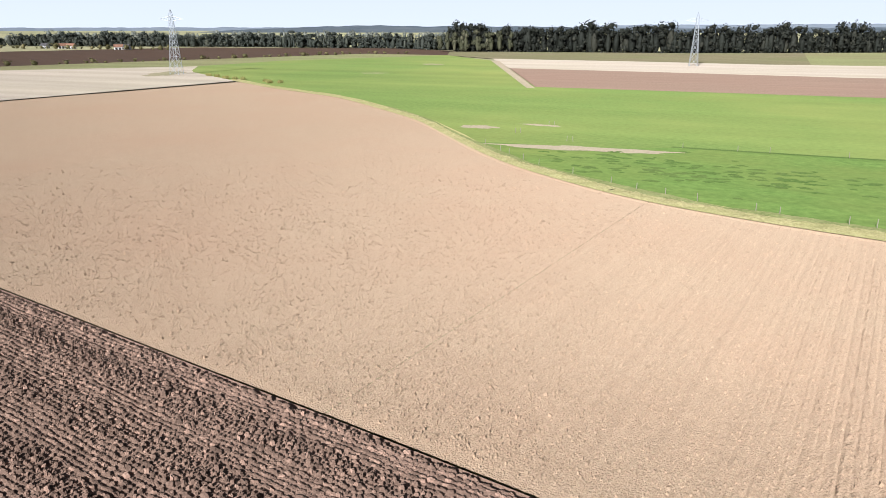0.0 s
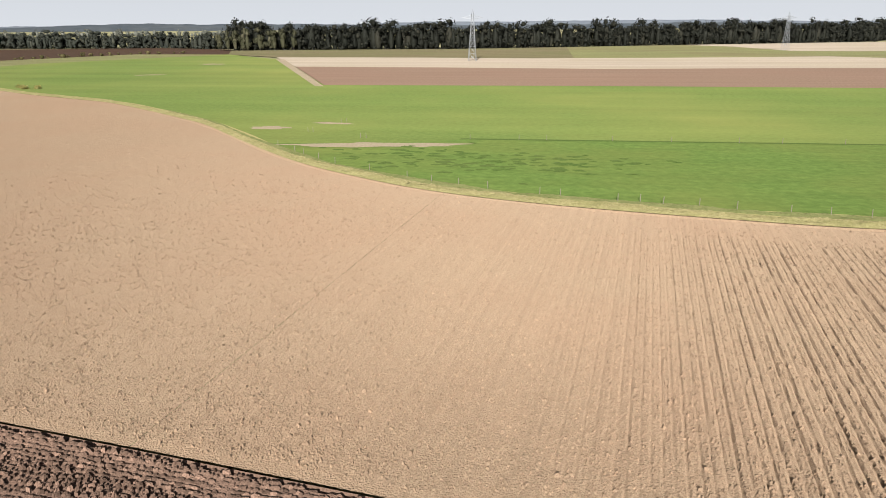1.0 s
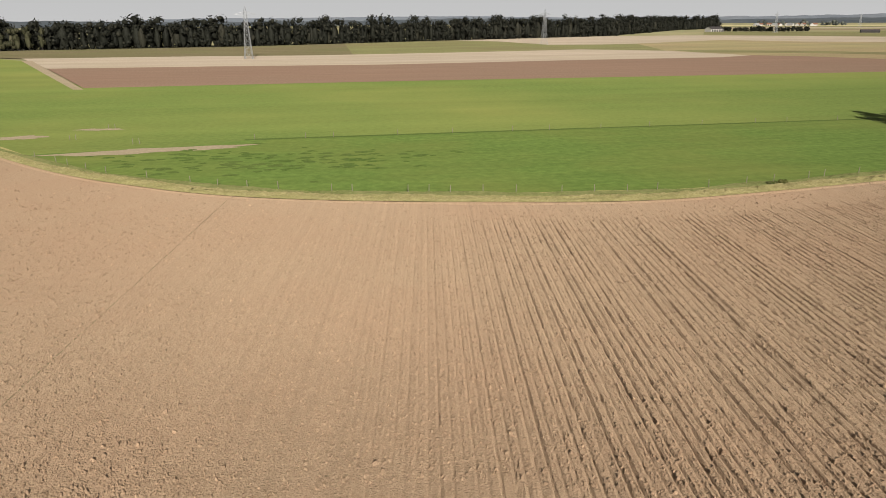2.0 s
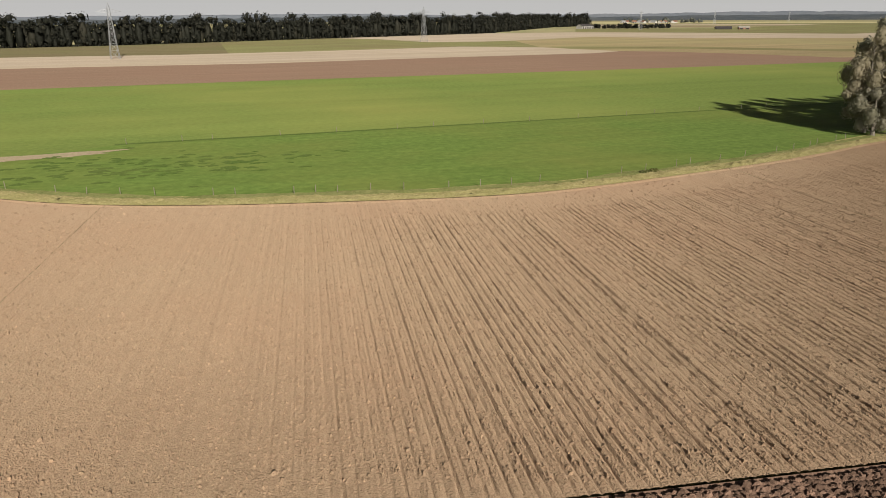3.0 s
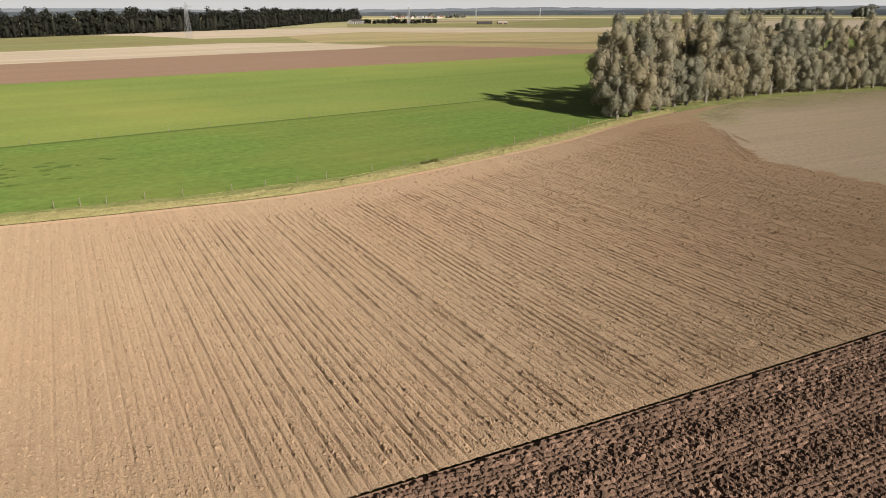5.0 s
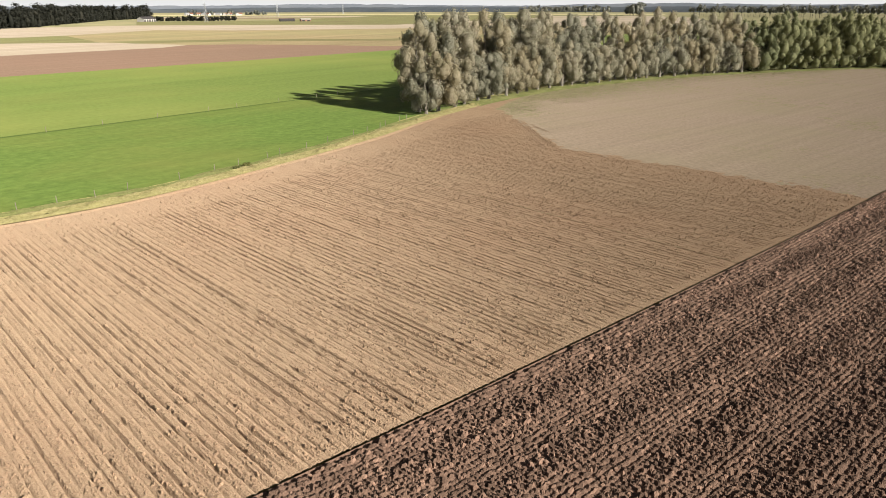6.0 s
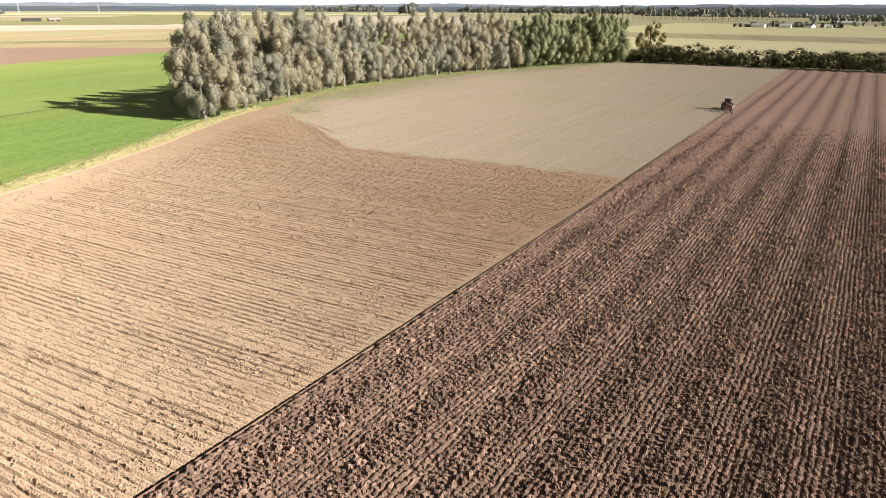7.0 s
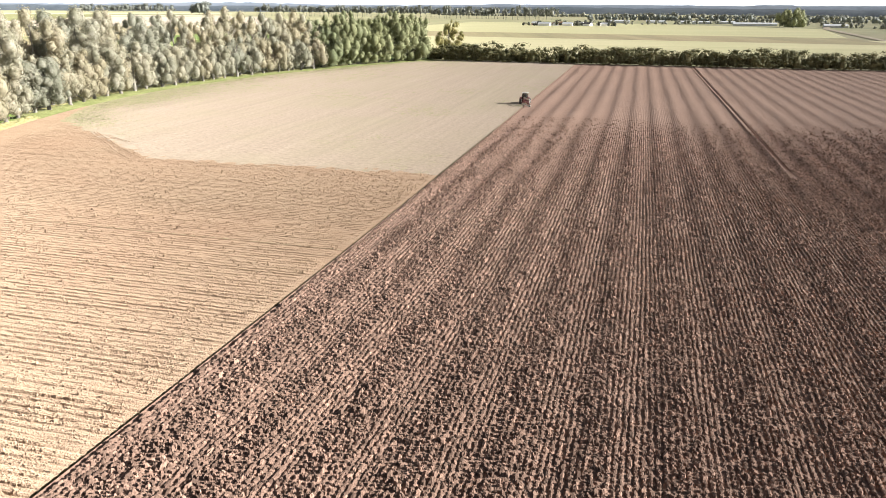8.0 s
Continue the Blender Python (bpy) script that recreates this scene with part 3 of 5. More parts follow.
rng = np.random.default_rng(502)
heaps = []
for x0, x1, deep, gap in ((12, 75, 52, 0.27), (-74, 12, 17, 0.27), (75, 160, 88, 0.42)):
    row, step = np.meshgrid(np.arange(1, int(deep / FURROW)), np.arange(int((x1 - x0) / gap)), indexing="ij")
    row, x = row.ravel(), x0 + (step.ravel() + rng.uniform(-0.3, 0.3, step.size)) * gap
    # some slices lie smooth and long, others broke into coarse clods
    rough = np.clip(0.5 + 0.4 * np.cos((row + 0.5) * math.tau / BOUT + 1.0) + 1.1 * (smooth_noise(x * 0.22, row * 0.45, 41) - 0.5), 0, 1)
    n = len(x)
    off = (row + 0.5) * FURROW + slice_sway(x, row) + rng.normal(size=n) * (0.02 + 0.045 * rough)
    y = plough_line(x) - off
    reach = np.hypot(x, y)
    ok_ = (reach > 22) & (y > -0.36 * np.maximum(x, 0) - 7) & (rng.random(n) > 0.02 + 0.05 * rough) & (x < rng.uniform(95, 165, n)) & (np.abs(off - 49.6 + 0.0055 * x) > 0.5 * (x > 108))
    x, y, rough, reach = x[ok_], y[ok_], rough[ok_], reach[ok_]
    n = len(x)
    vary = rng.lognormal(0, 0.22, n)
    width = (0.245 + 0.02 * rough) * vary ** 0.5
    length = 0.27 * (1.9 - 0.75 * rough) * vary * (gap / 0.27) ** 0.5
    height = (0.09 + 0.065 * rough) * vary * (1 + 0.15 * np.clip((x - 60) / 30, 0, 1))
    turn = rng.normal(size=n) * (0.08 + 0.3 * rough)
    z = plough_height(x, y) - 0.03
    heaps.append(lumps(x, y, z, length, width, height, turn, rng))
n = 26000                                          # crumbs that fell between the slices
x, y = rng.uniform(13, 75, n), rng.uniform(-32, 26, n)
ok_ = (np.hypot(x, y) > 23) & (y > -0.36 * x - 6) & (y < plough_line(x) - 0.8) & (np.hypot(x, y) < rng.uniform(45, 80, n))
x, y = x[ok_], y[ok_]
length = np.clip(rng.lognormal(-2.1, 0.35, len(x)), 0.07, 0.26)
heaps.append(wedges(x, y, plough_height(x, y) + rng.uniform(0, 0.09, len(x)), length, length * rng.uniform(0.6, 0.9, len(x)), length * rng.uniform(0.5, 0.9, len(x)), rng.uniform(0, math.tau, len(x)), rng.normal(0, 0.12, len(x)), rng))
verts, tris = join_sheets(heaps)
tagged(new("plough_clods", mesh_from("plough_clods", verts, tris, plough_clod)), "broken dark clods along the turned furrows", "soil", kind="stuff")

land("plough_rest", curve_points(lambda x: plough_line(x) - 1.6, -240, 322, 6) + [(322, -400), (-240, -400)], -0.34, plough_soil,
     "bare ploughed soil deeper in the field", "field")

# fields beyond, drawn as outlines of their parcels
west_edge = curve_points(grass_edge, -296, -71, 3)
near_edge = curve_points(grass_edge, -68, 325, 3)
far_edge = [(334, 187), (-30, 139), (-46, 129.5), (-62, 127), (-69, 124)]
BEYOND = [(-112, 256), (0, 273), (130, 287), (260, 304), (560, 345)]
land("pasture", near_edge + [(334, 90)] + far_edge, -0.02, pasture_near, "short green grazed pasture", "pasture")
land("meadow", west_edge + far_edge[::-1] + [(560, 220)] + BEYOND[::-1] + [(-224, 440), (-300, 508), (-345, 366), (-338, 290), (-310, 262)], -0.02, pasture_far,
     "light green mown meadow with faint mowing stripes", "pasture")
CREST = [(-176, 366), (-97, 373), (-12, 376), (93, 402), (182, 418), (209, 438)]
FALL = [(209, 438), (231, 424), (263, 384), (285, 336), (420, 335)]
land("brown_field", BEYOND + FALL[::-1] + CREST[:-1][::-1], -0.05, brown_soil, "bare reddish brown soil strip", "field")
land("stubble_strip", CREST + [(181, 508), (128, 542), (80, 523), (21, 503), (-63, 482), (-129, 482), (-240, 470)], -0.10, pale_stubble, "pale cut stubble strip", "field")
# western end of the grass band, coloured darker to stand for shade
land("rough_grass", [(-345, 590), (-300, 508), (-240, 470), (-129, 482), (-63, 482), (-36, 488), (-60, 716), (-150, 655)], -0.15, shaded_grass, "dull brown rough grass beside the wood, darkened as if in shade", "field")
land("grass_strip", [(-36, 488), (21, 503), (80, 523), (128, 542), (181, 508), (206, 657), (172, 641), (124, 644), (110, 693), (92, 749), (50, 800), (-60, 716)], -0.15, olive_grass, "dull green grass strip before the wood", "field")
land("crop_strip", FALL + [(560, 345), (900, 420), (700, 560), (529, 613), (448, 647), (375, 676), (322, 745), (206, 657), (181, 508)], -0.18, orange_crop, "ochre harvested crop strip", "field")
land("olive_strip", [(192, 480), (226, 474), (270, 452), (338, 393), (600, 405), (600, 425), (350, 418), (280, 490), (236, 505), (190, 520)], -0.165, olive_grass, "narrow dull green strip between crops", "field")
land("tan_field", [(322, 745), (375, 676), (448, 647), (529, 613), (700, 560), (900, 420), (1500, 760), (1300, 1000), (640, 740), (486, 880), (386, 950), (260, 940), (50, 800), (92, 749), (110, 693), (124, 644), (172, 641), (206, 657)], -0.22, pale_stubble, "pale tan stubble field beside the wood", "field")
land("green_strip", [(386, 950), (486, 880), (640, 740), (1300, 1000), (1700, 1300), (1250, 1500), (700, 1120), (480, 1180)], -0.26, olive_grass, "dull green and straw coloured strip field", "field")


def long_strip(near, far, a0, a1, z, material, label):
    """A long narrow field far off, lying across the view from the camera's field."""
    out = [(near, a) for a in range(a0, a1 + 1, 3)] + [(far, a) for a in range(a1, a0 - 1, -3)]
    return land("far_strip", [(r * (1 + 0.03 * math.sin(a * 0.31 + near)) * math.sin(radians(a)), r * (1 + 0.03 * math.sin(a * 0.31 + near)) * math.cos(radians(a))) for r, a in out], z, material, label)


long_strip(1560, 1640, 22, 58, -0.4, brown_soil, "thin bare brown strip between far fields")
long_strip(1700, 1860, 19, 61, -0.42, pale_stubble, "thin pale stubble strip between far fields")
long_strip(1900, 2060, 22, 58, -0.44, olive_grass, "thin dull green strip between far fields")
long_strip(2120, 2420, 19, 61, -0.46, yellow_crop, "thin straw coloured strip below the far woods")
land("west_stubble", [(-233, 38), (-233, 222), (-300, 262), (-338, 290), (-395, 208), (-460, 100)], -0.04, pale_stubble, "pale cut stubble field beside the pylon", "field")
land("field_bank", [(-338, 290), (-395, 208), (-460, 100), (-500, 110), (-434, 228), (-414, 330), (-376, 500), (-300, 508), (-345, 366)], -0.1, olive_grass, "rough grassy bank between two fields", "bank")
land("dark_field", [(-434, 228), (-414, 330), (-376, 500), (-300, 508), (-330, 600), (-445, 640), (-650, 560), (-700, 330), (-640, 180)], -0.2, red_soil, "dark reddish ploughed field", "field")
land("yellow_field", [(334, 140), (334, -400), (620, -420), (640, -206), (680, 260)], -0.2, yellow_crop, "yellow ripening crop field", "field")
land("harvested_strip", [(612, 260), (560, -190), (690, -190), (720, 260)], -0.16, orange_crop, "narrow brown harvested strip", "field")
land("green_field", [(720, 260), (690, -190), (1000, -246), (1190, -60), (1200, 230)], -0.2, green_crop, "fresh yellow green crop field", "field")


def blot(name, x, y, rx, ry, turn, z, material, label, seed, category="ground"):
    """An irregular patch lying on the ground."""
    r = random.Random(seed)
    ph = [r.uniform(0, 6.28) for _ in range(4)]
    pts = []
    for k in range(48):
        a = k / 48 * math.tau
        w = 1 + 0.16 * math.sin(2 * a + ph[0]) + 0.12 * math.sin(5 * a + ph[1]) + 0.08 * math.sin(9 * a + ph[2]) + 0.05 * math.sin(14 * a + ph[3])
        u, v = rx * w * math.cos(a), ry * w * math.sin(a)
        c, s_ = math.cos(radians(turn)), math.sin(radians(turn))
        pts.append((x + u * c - v * s_, y + u * s_ + v * c))
    return land(name, pts, z, material, label, category)


blot("mud_patch", -46, 128, 15, 2.8, 12, 0.01, mud, "bare trampled grey mud in the pasture", 1)
blot("mud_patch", -77, 145, 4.5, 2.4, 0, 0.012, mud, "bare trampled grey mud in the pasture", 2)
blot("mud_patch", -66, 155, 4.2, 1.6, 0, 0.014, mud, "bare trampled grey mud in the pasture", 3)
blot("dry_patch", -214, 292, 6, 4, 30, 0.01, green_stubble, "dry pale grass patch in the meadow", 4)
blot("dry_patch", -235, 380, 8, 6, 20, 0.012, green_stubble, "dry pale grass patch in the meadow", 5)
blot("weedy_patch", -299, 236, 8, 17, 35, 0.0, green_stubble, "weedy grass left round the foot of the pylon", 6)
land("farm_track", [(-113, 250), (-109.5, 250), (-220, 441), (-226, 441)], 0.02, mud, "pale wheel track beside the bare field", "track")
land("verge", curve_points(lambda x: grass_edge(x) - 0.1, -240, 132, 2) + curve_points(lambda x: grass_edge(x) + 3.2 + 2.4 * smooth_noise(np.array([x * 0.08]), np.array([0.5]), 61)[0], -240, 132, 2)[::-1],
     0.0, verge_soil, "strip of dry yellow grass along the ditch", "verge")
land("tree_verge", curve_points(lambda x: grass_edge(x) - 0.3, 132, 322, 2) + curve_points(lambda x: grass_edge(x) + 14, 132, 322, 2)[::-1], 0.0, verge_soil, "dry grass under the row of trees", "verge")

# ---- foliage ----
def leaf_quads(centres, normals, sizes, rng):
    """Small square leaf clusters round centres, lying across their normals."""
    n = len(centres)
    t = np.cross(normals, rng.normal(size=(n, 3)))
    t /= np.linalg.norm(t, axis=1, keepdims=True) + 1e-9
    b = np.cross(normals, t)
    s = sizes[:, None]
    c = np.stack([centres - t * s - b * s * 0.6, centres + t * s * 0.3 - b * s * 0.8, centres + t * s + b * s * 0.5, centres - t * s * 0.4 + b * s * 0.8], 1)
    return c.reshape(-1, 3), np.arange(n * 4).reshape(n, 4)


def lump_leaves(lumps, count, size, rng, spread=0.32, shell=0.22):
    """Leaf clusters over the shells of ellipsoid lumps (x, y, z, rx, ry, rz)."""
    lumps = np.asarray(lumps, float)
    area = lumps[:, 3] * lumps[:, 5]
    pick = rng.choice(len(lumps), count, p=area / area.sum())
    d = rng.normal(size=(count, 3))
    d /= np.linalg.norm(d, axis=1, keepdims=True)
    r = 0.86 + shell * rng.random(count) ** 1.5
    L = lumps[pick]
    pos = L[:, :3] + d * L[:, 3:] * r[:, None] + rng.normal(size=(count, 3)) * size * 0.5
    nrm = d / L[:, 3:] + rng.normal(size=(count, 3)) * spread / L[:, 3:4]
    nrm /= np.linalg.norm(nrm, axis=1, keepdims=True)
    return leaf_quads(pos, nrm, size * (0.6 + 0.8 * rng.random(count)), rng)


def limb(bm, points, radii, sides=7):
    """A bent tapered limb through the points."""
    rings = []
    for i, (p, r) in enumerate(zip(points, radii)):
        way = (points[min(i + 1, len(points) - 1)] - points[max(i - 1, 0)]).normalized()
        u = way.orthogonal().normalized()
        v = way.cross(u)
        rings.append([bm.verts.new(p + (u * math.cos(k * math.tau / sides) + v * math.sin(k * math.tau / sides)) * r) for k in range(sides)])
    for a, b in zip(rings, rings[1:]):
        for k in range(sides):
            bm.faces.new((a[k], a[(k + 1) % sides], b[(k + 1) % sides], b[k]))
    bm.faces.new(rings[-1])


def dense_cores(cores, rng, sides=6):
    """The dense inside of crowns: a rough spindle for each (x, y, z, radius, half height)."""
    vs, fs = [], []
    for i, (x, y, z, r, hh) in enumerate(cores):
        for dz, wide in ((-1.0, 0.5), (-0.35, 1.0), (0.4, 0.9), (1.0, 0.4)):
            for k in range(sides):
                a = k * math.tau / sides + 0.4 * dz
                g = r * wide * rng.uniform(0.75, 1.15)
                vs.append((x + g * math.cos(a), y + g * math.sin(a), z + hh * dz * rng.uniform(0.85, 1.05)))
        b = i * 4 * sides
        fs += [(b + j * sides + k, b + j * sides + (k + 1) % sides, b + (j + 1) * sides + (k + 1) % sides, b + (j + 1) * sides + k) for j in range(3) for k in range(sides)]
        t = b + 3 * sides
        fs += [(t, t + 1, t + 2, t + 3)] + ([(t, t + k, t + k + 1, t + k + 2) for k in range(3, sides - 2, 2)])
    return np.array(vs), np.array(fs)


def tree(name, seed, height, width, leaf, wood, label, leaves=5200, size=0.3, low=0.11, lumps_n=85, lump=1.0):
    """A tree with a leaning trunk, limbs and an uneven crown of leaf clumps."""
    rng = np.random.default_rng(seed)
    root = tagged(new(name), label, "tree", "row of trees along the field")
    bm = bmesh.new()
    lean = Vector((rng.normal() * 0.6, rng.normal() * 0.6, 0))
    stem = [Vector((0, 0, -0.3)), Vector((0.03, 0.02, 1.0)) + lean * 0.08, lean * 0.35 + Vector((0, 0, height * 0.35)), lean * 0.7 + Vector((0, 0, height * 0.62)), lean + Vector((0, 0, height * 0.9))]
    limb(bm, stem, [0.5, 0.36, 0.28, 0.18, 0.05], 9)
    lumps = []
    turn = rng.random() * math.tau
    leaders = [(rng.normal() * width * 0.3, rng.normal() * width * 0.3, rng.uniform(0.8, 1.0)) for _ in range(3)]
    leaders[0] = (0.0, 0.0, 1.0)
    for k in range(lumps_n):
        ox, oy, top = leaders[k % 3]
        f = low + (0.97 - low) * (k + rng.random()) / lumps_n
        turn += 2.4 + rng.normal() * 0.5
        shape = min(1.0, (f / 0.3) ** 0.4) * math.sqrt(max(0.12, 1 - max(0, (f - 0.5) / 0.5) ** 2.4))
        r = rng.uniform(0.55, 1.45) * lump * (0.7 + 0.3 * shape)
        reach = max(0.0, width * shape * rng.uniform(0.7, 1.3) - r * 0.55)
        c = Vector((lean.x * f + ox * f + math.cos(turn) * reach, lean.y * f + oy * f + math.sin(turn) * reach, height * f * top))
        lumps.append((*c, r, r * rng.uniform(0.8, 1.1), r * rng.uniform(0.85, 1.45)))
        if k % 3 == 0:
            base = lean * f * 0.8 + Vector((0, 0, max(0.8, height * f - reach * 0.9 - 1)))
            limb(bm, [base, base.lerp(c, 0.5) + Vector((0, 0, -0.2)), c], [0.13, 0.08, 0.03], 5)
    part("trunk", bm, wood, root)
    v, f = lump_leaves(lumps, leaves, size, rng, 0.2, 0.5)
    L = np.array(lumps)
    cv, cf = dense_cores(np.c_[L[:, :3], L[:, 3] * 0.84, L[:, 5] * 0.84], rng, 8)
    v, f = np.concatenate([v, cv]), np.concatenate([f, cf + len(v)])
    v[:, 2] = np.maximum(v[:, 2], 0.6)
    crown = new("crown", mesh_from("crown", v, f, leaf, True))
    crown.parent = root
    return root


SILVER = "tall silvery green poplar in a row beside the field"
tall = [tree("poplar_tree", 100 + k, 19.5 + 0.6 * (k % 3), 4.2 + 0.5 * (k % 2), silver_leaf, bark, SILVER, 7600, 0.17, 0.16, 34, 1.4) for k in range(5)]
small = [tree("young_poplar_tree", 150 + k, 10.5 + 0.9 * (k % 3), 3.1 + 0.3 * (k % 2), silver_leaf, bark, "shorter silvery poplar with hanging branches before the tall row", 4000, 0.165, 0.19, 24, 1.2) for k in range(4)]
rng = random.Random(4)
TREE_X, TREE_Y = (107, 131, 148, 167, 187, 217, 240, 258, 276, 323), (114, 122, 124.5, 128.0, 127, 123, 118, 111, 105, 84)


def plant(kinds, spots):
    for n, (x, y, s) in enumerate(spots):
        m = pose(x, y, 0, 0, 0, rng.uniform(0, 360))
        if n < len(kinds):
            kinds[n].matrix_basis = m @ Matrix.Diagonal((s, s, s, 1))
        else:
            copy_thing(kinds[rng.randrange(len(kinds))], m).scale = (s, s, s)


def along_row(x0, x1, gap, inward, jitter, sizes):
    spots, x = [], x0
    while x < x1:
        spots.append((x + rng.uniform(-0.5, 0.5), float(eased(x, TREE_X, TREE_Y, 5)) + inward + rng.uniform(-jitter, jitter), rng.uniform(*sizes)))
        x += rng.uniform(*gap)
    return spots


plant(small, along_row(107.4, 264, (5.2, 7.0), 0.0, 0.5, (0.85, 1.15)))
plant(tall, [(109, 118.5, 0.97)] + along_row(115.5, 264, (5.4, 6.8), 5.0, 0.8, (0.92, 1.06)))
GREEN = "dense dark green tree at the end of the row"
gkinds = [tree("broadleaf_tree", 200 + k, 18.0 + 1.5 * k, 6.8, green_leaf, dark_bark, GREEN, 6000, 0.22, 0.05, 60, 1.6) for k in range(3)]
x, n = 266, 0
while x < 326:
    m = pose(x + rng.uniform(-1, 1), float(np.interp(x, TREE_X, TREE_Y)) + rng.uniform(0, 3), 0, 0, 0, rng.uniform(0, 360))
    if n < 3:
        gkinds[n].matrix_basis = m
    else:
        copy_thing(gkinds[n % 3], m)
    n += 1
    x += rng.uniform(6.5, 8.5)


def woods(name, line, depth, height, leaf, label, gap=7.0, per=160, size=1.1, seed=1, round_=0.42, trunk=True, low=0.3, vary=0.0, core=0.9, solid=False, inner=0.36):
    """A far wood: ragged crowns on bare trunks along a line of points, some rows deep."""
    rng = np.random.default_rng(seed)
    line = np.array(line, float)
    seg = np.linalg.norm(np.diff(line, axis=0), axis=1)
    total = np.concatenate([[0], np.cumsum(seg)])
    vs, fs, base = [], [], 0
    lumps, trunks, cores = [], [], []
    top_ = 0.66 if solid else 0.82
    for row in range(depth):
        for d in np.arange(row * gap * 0.4, total[-1], gap):
            d = d + rng.normal() * gap * 0.25
            p = np.array([np.interp(d, total, line[:, 0]), np.interp(d, total, line[:, 1])])
            k = min(max(np.searchsorted(total, d) - 1, 0), len(seg) - 1)
            t = (line[k + 1] - line[k]) / seg[k]
            p = p + np.array([-t[1], t[0]]) * (row * gap * 0.9 + rng.normal() * 1.5)
            h = height * rng.uniform(0.86 - vary, 1.05 + vary) * (0.93 + 0.08 * math.sin(d * 0.11) + 0.05 * math.sin(d * 0.27))
            w = h * round_ * rng.uniform(0.6, 1.0) * 0.5
            for j in range(5):
                f = rng.uniform(low, 0.84 if solid else 0.92)
                lumps.append((p[0] + rng.normal() * w * 0.5, p[1] + rng.normal() * w * 0.5, h * f, w * rng.uniform(0.5, 0.9), w * rng.uniform(0.5, 0.9), h * rng.uniform(0.09, 0.17)))
            trunks.append((p, h * 0.5, h * 0.011))
            cores.append((p[0], p[1], h * (low * 0.8 + top_) / 2, w * core, h * (top_ - low * 0.8) / 2))
    count = per * len(trunks)
    v, f = lump_leaves(lumps, count, size, rng)
    L = np.array(lumps)
    inside = np.c_[L[:, :3], (L[:, 3] + L[:, 4]) * inner, L[:, 5] * 2.1 * inner]
    cv, cf = dense_cores(np.concatenate([np.array(cores), inside]) if solid else np.array(cores), rng, 5)
    v, f = np.concatenate([v, cv]), np.concatenate([f, cf + len(v)])
    v[:, 2] = np.maximum(v[:, 2], -0.5)
    ob = tagged(new(name), label, "wood", kind="stuff")
    crown = new("foliage", mesh_from("foliage", v, f, leaf, True))
    crown.parent = ob
    if trunk:
        ring = np.array([(math.cos(a), math.sin(a)) for a in np.arange(0, math.tau - 0.1, math.tau / 5)])
        tv, tf = [], []
        for i, (p, h, r) in enumerate(trunks):
            lowr = np.c_[p + ring * r, np.full(5, -0.7)]
            highr = np.c_[p + ring * r * 0.5, np.full(5, h)]
            tv += [lowr, highr]
            tf += [(i * 10 + k, i * 10 + (k + 1) % 5, i * 10 + 5 + (k + 1) % 5, i * 10 + 5 + k) for k in range(5)]
        stems = new("trunks", mesh_from("trunks", np.concatenate(tv), np.array(tf), dark_bark))
        stems.parent = ob
    return ob


lone = tree("yellowing_tree", 260, 17.0, 5.8, yellow_leaf, dark_bark, "smaller yellowing tree behind the row's end", 4500, 0.22, 0.1, 40, 1.3)
lone.matrix_basis = pose(345, 78, -0.2)
wide_tree = tree("spreading_tree", 261, 17.0, 11.5, green_leaf, dark_bark, "broad round tree standing alone beside the farm", 5200, 0.4, 0.05, 60, 2.6)
wide_tree.matrix_basis = pose(1080, -228, -0.5) @ Matrix.Diagonal((1.3, 1.3, 1.3, 1))
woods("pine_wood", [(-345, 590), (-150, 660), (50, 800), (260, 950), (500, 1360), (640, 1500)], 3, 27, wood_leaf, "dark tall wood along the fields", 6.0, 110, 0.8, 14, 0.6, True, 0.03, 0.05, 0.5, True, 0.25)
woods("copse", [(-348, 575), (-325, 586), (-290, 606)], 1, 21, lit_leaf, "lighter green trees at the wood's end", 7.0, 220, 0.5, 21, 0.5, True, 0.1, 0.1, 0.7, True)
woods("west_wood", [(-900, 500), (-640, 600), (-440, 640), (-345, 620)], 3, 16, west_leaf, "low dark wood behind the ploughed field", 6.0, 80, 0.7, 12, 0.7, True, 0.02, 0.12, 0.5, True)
woods("hedge", [(326, -130), (322, -48), (323, 15), (326, 84)], 3, 7.2, hedge_leaf, "overgrown dark hedge of bushes at the field's end", 2.0, 180, 0.235, 13, 1.15, False, 0.05, 0.25, 0.4, True, 0.22)
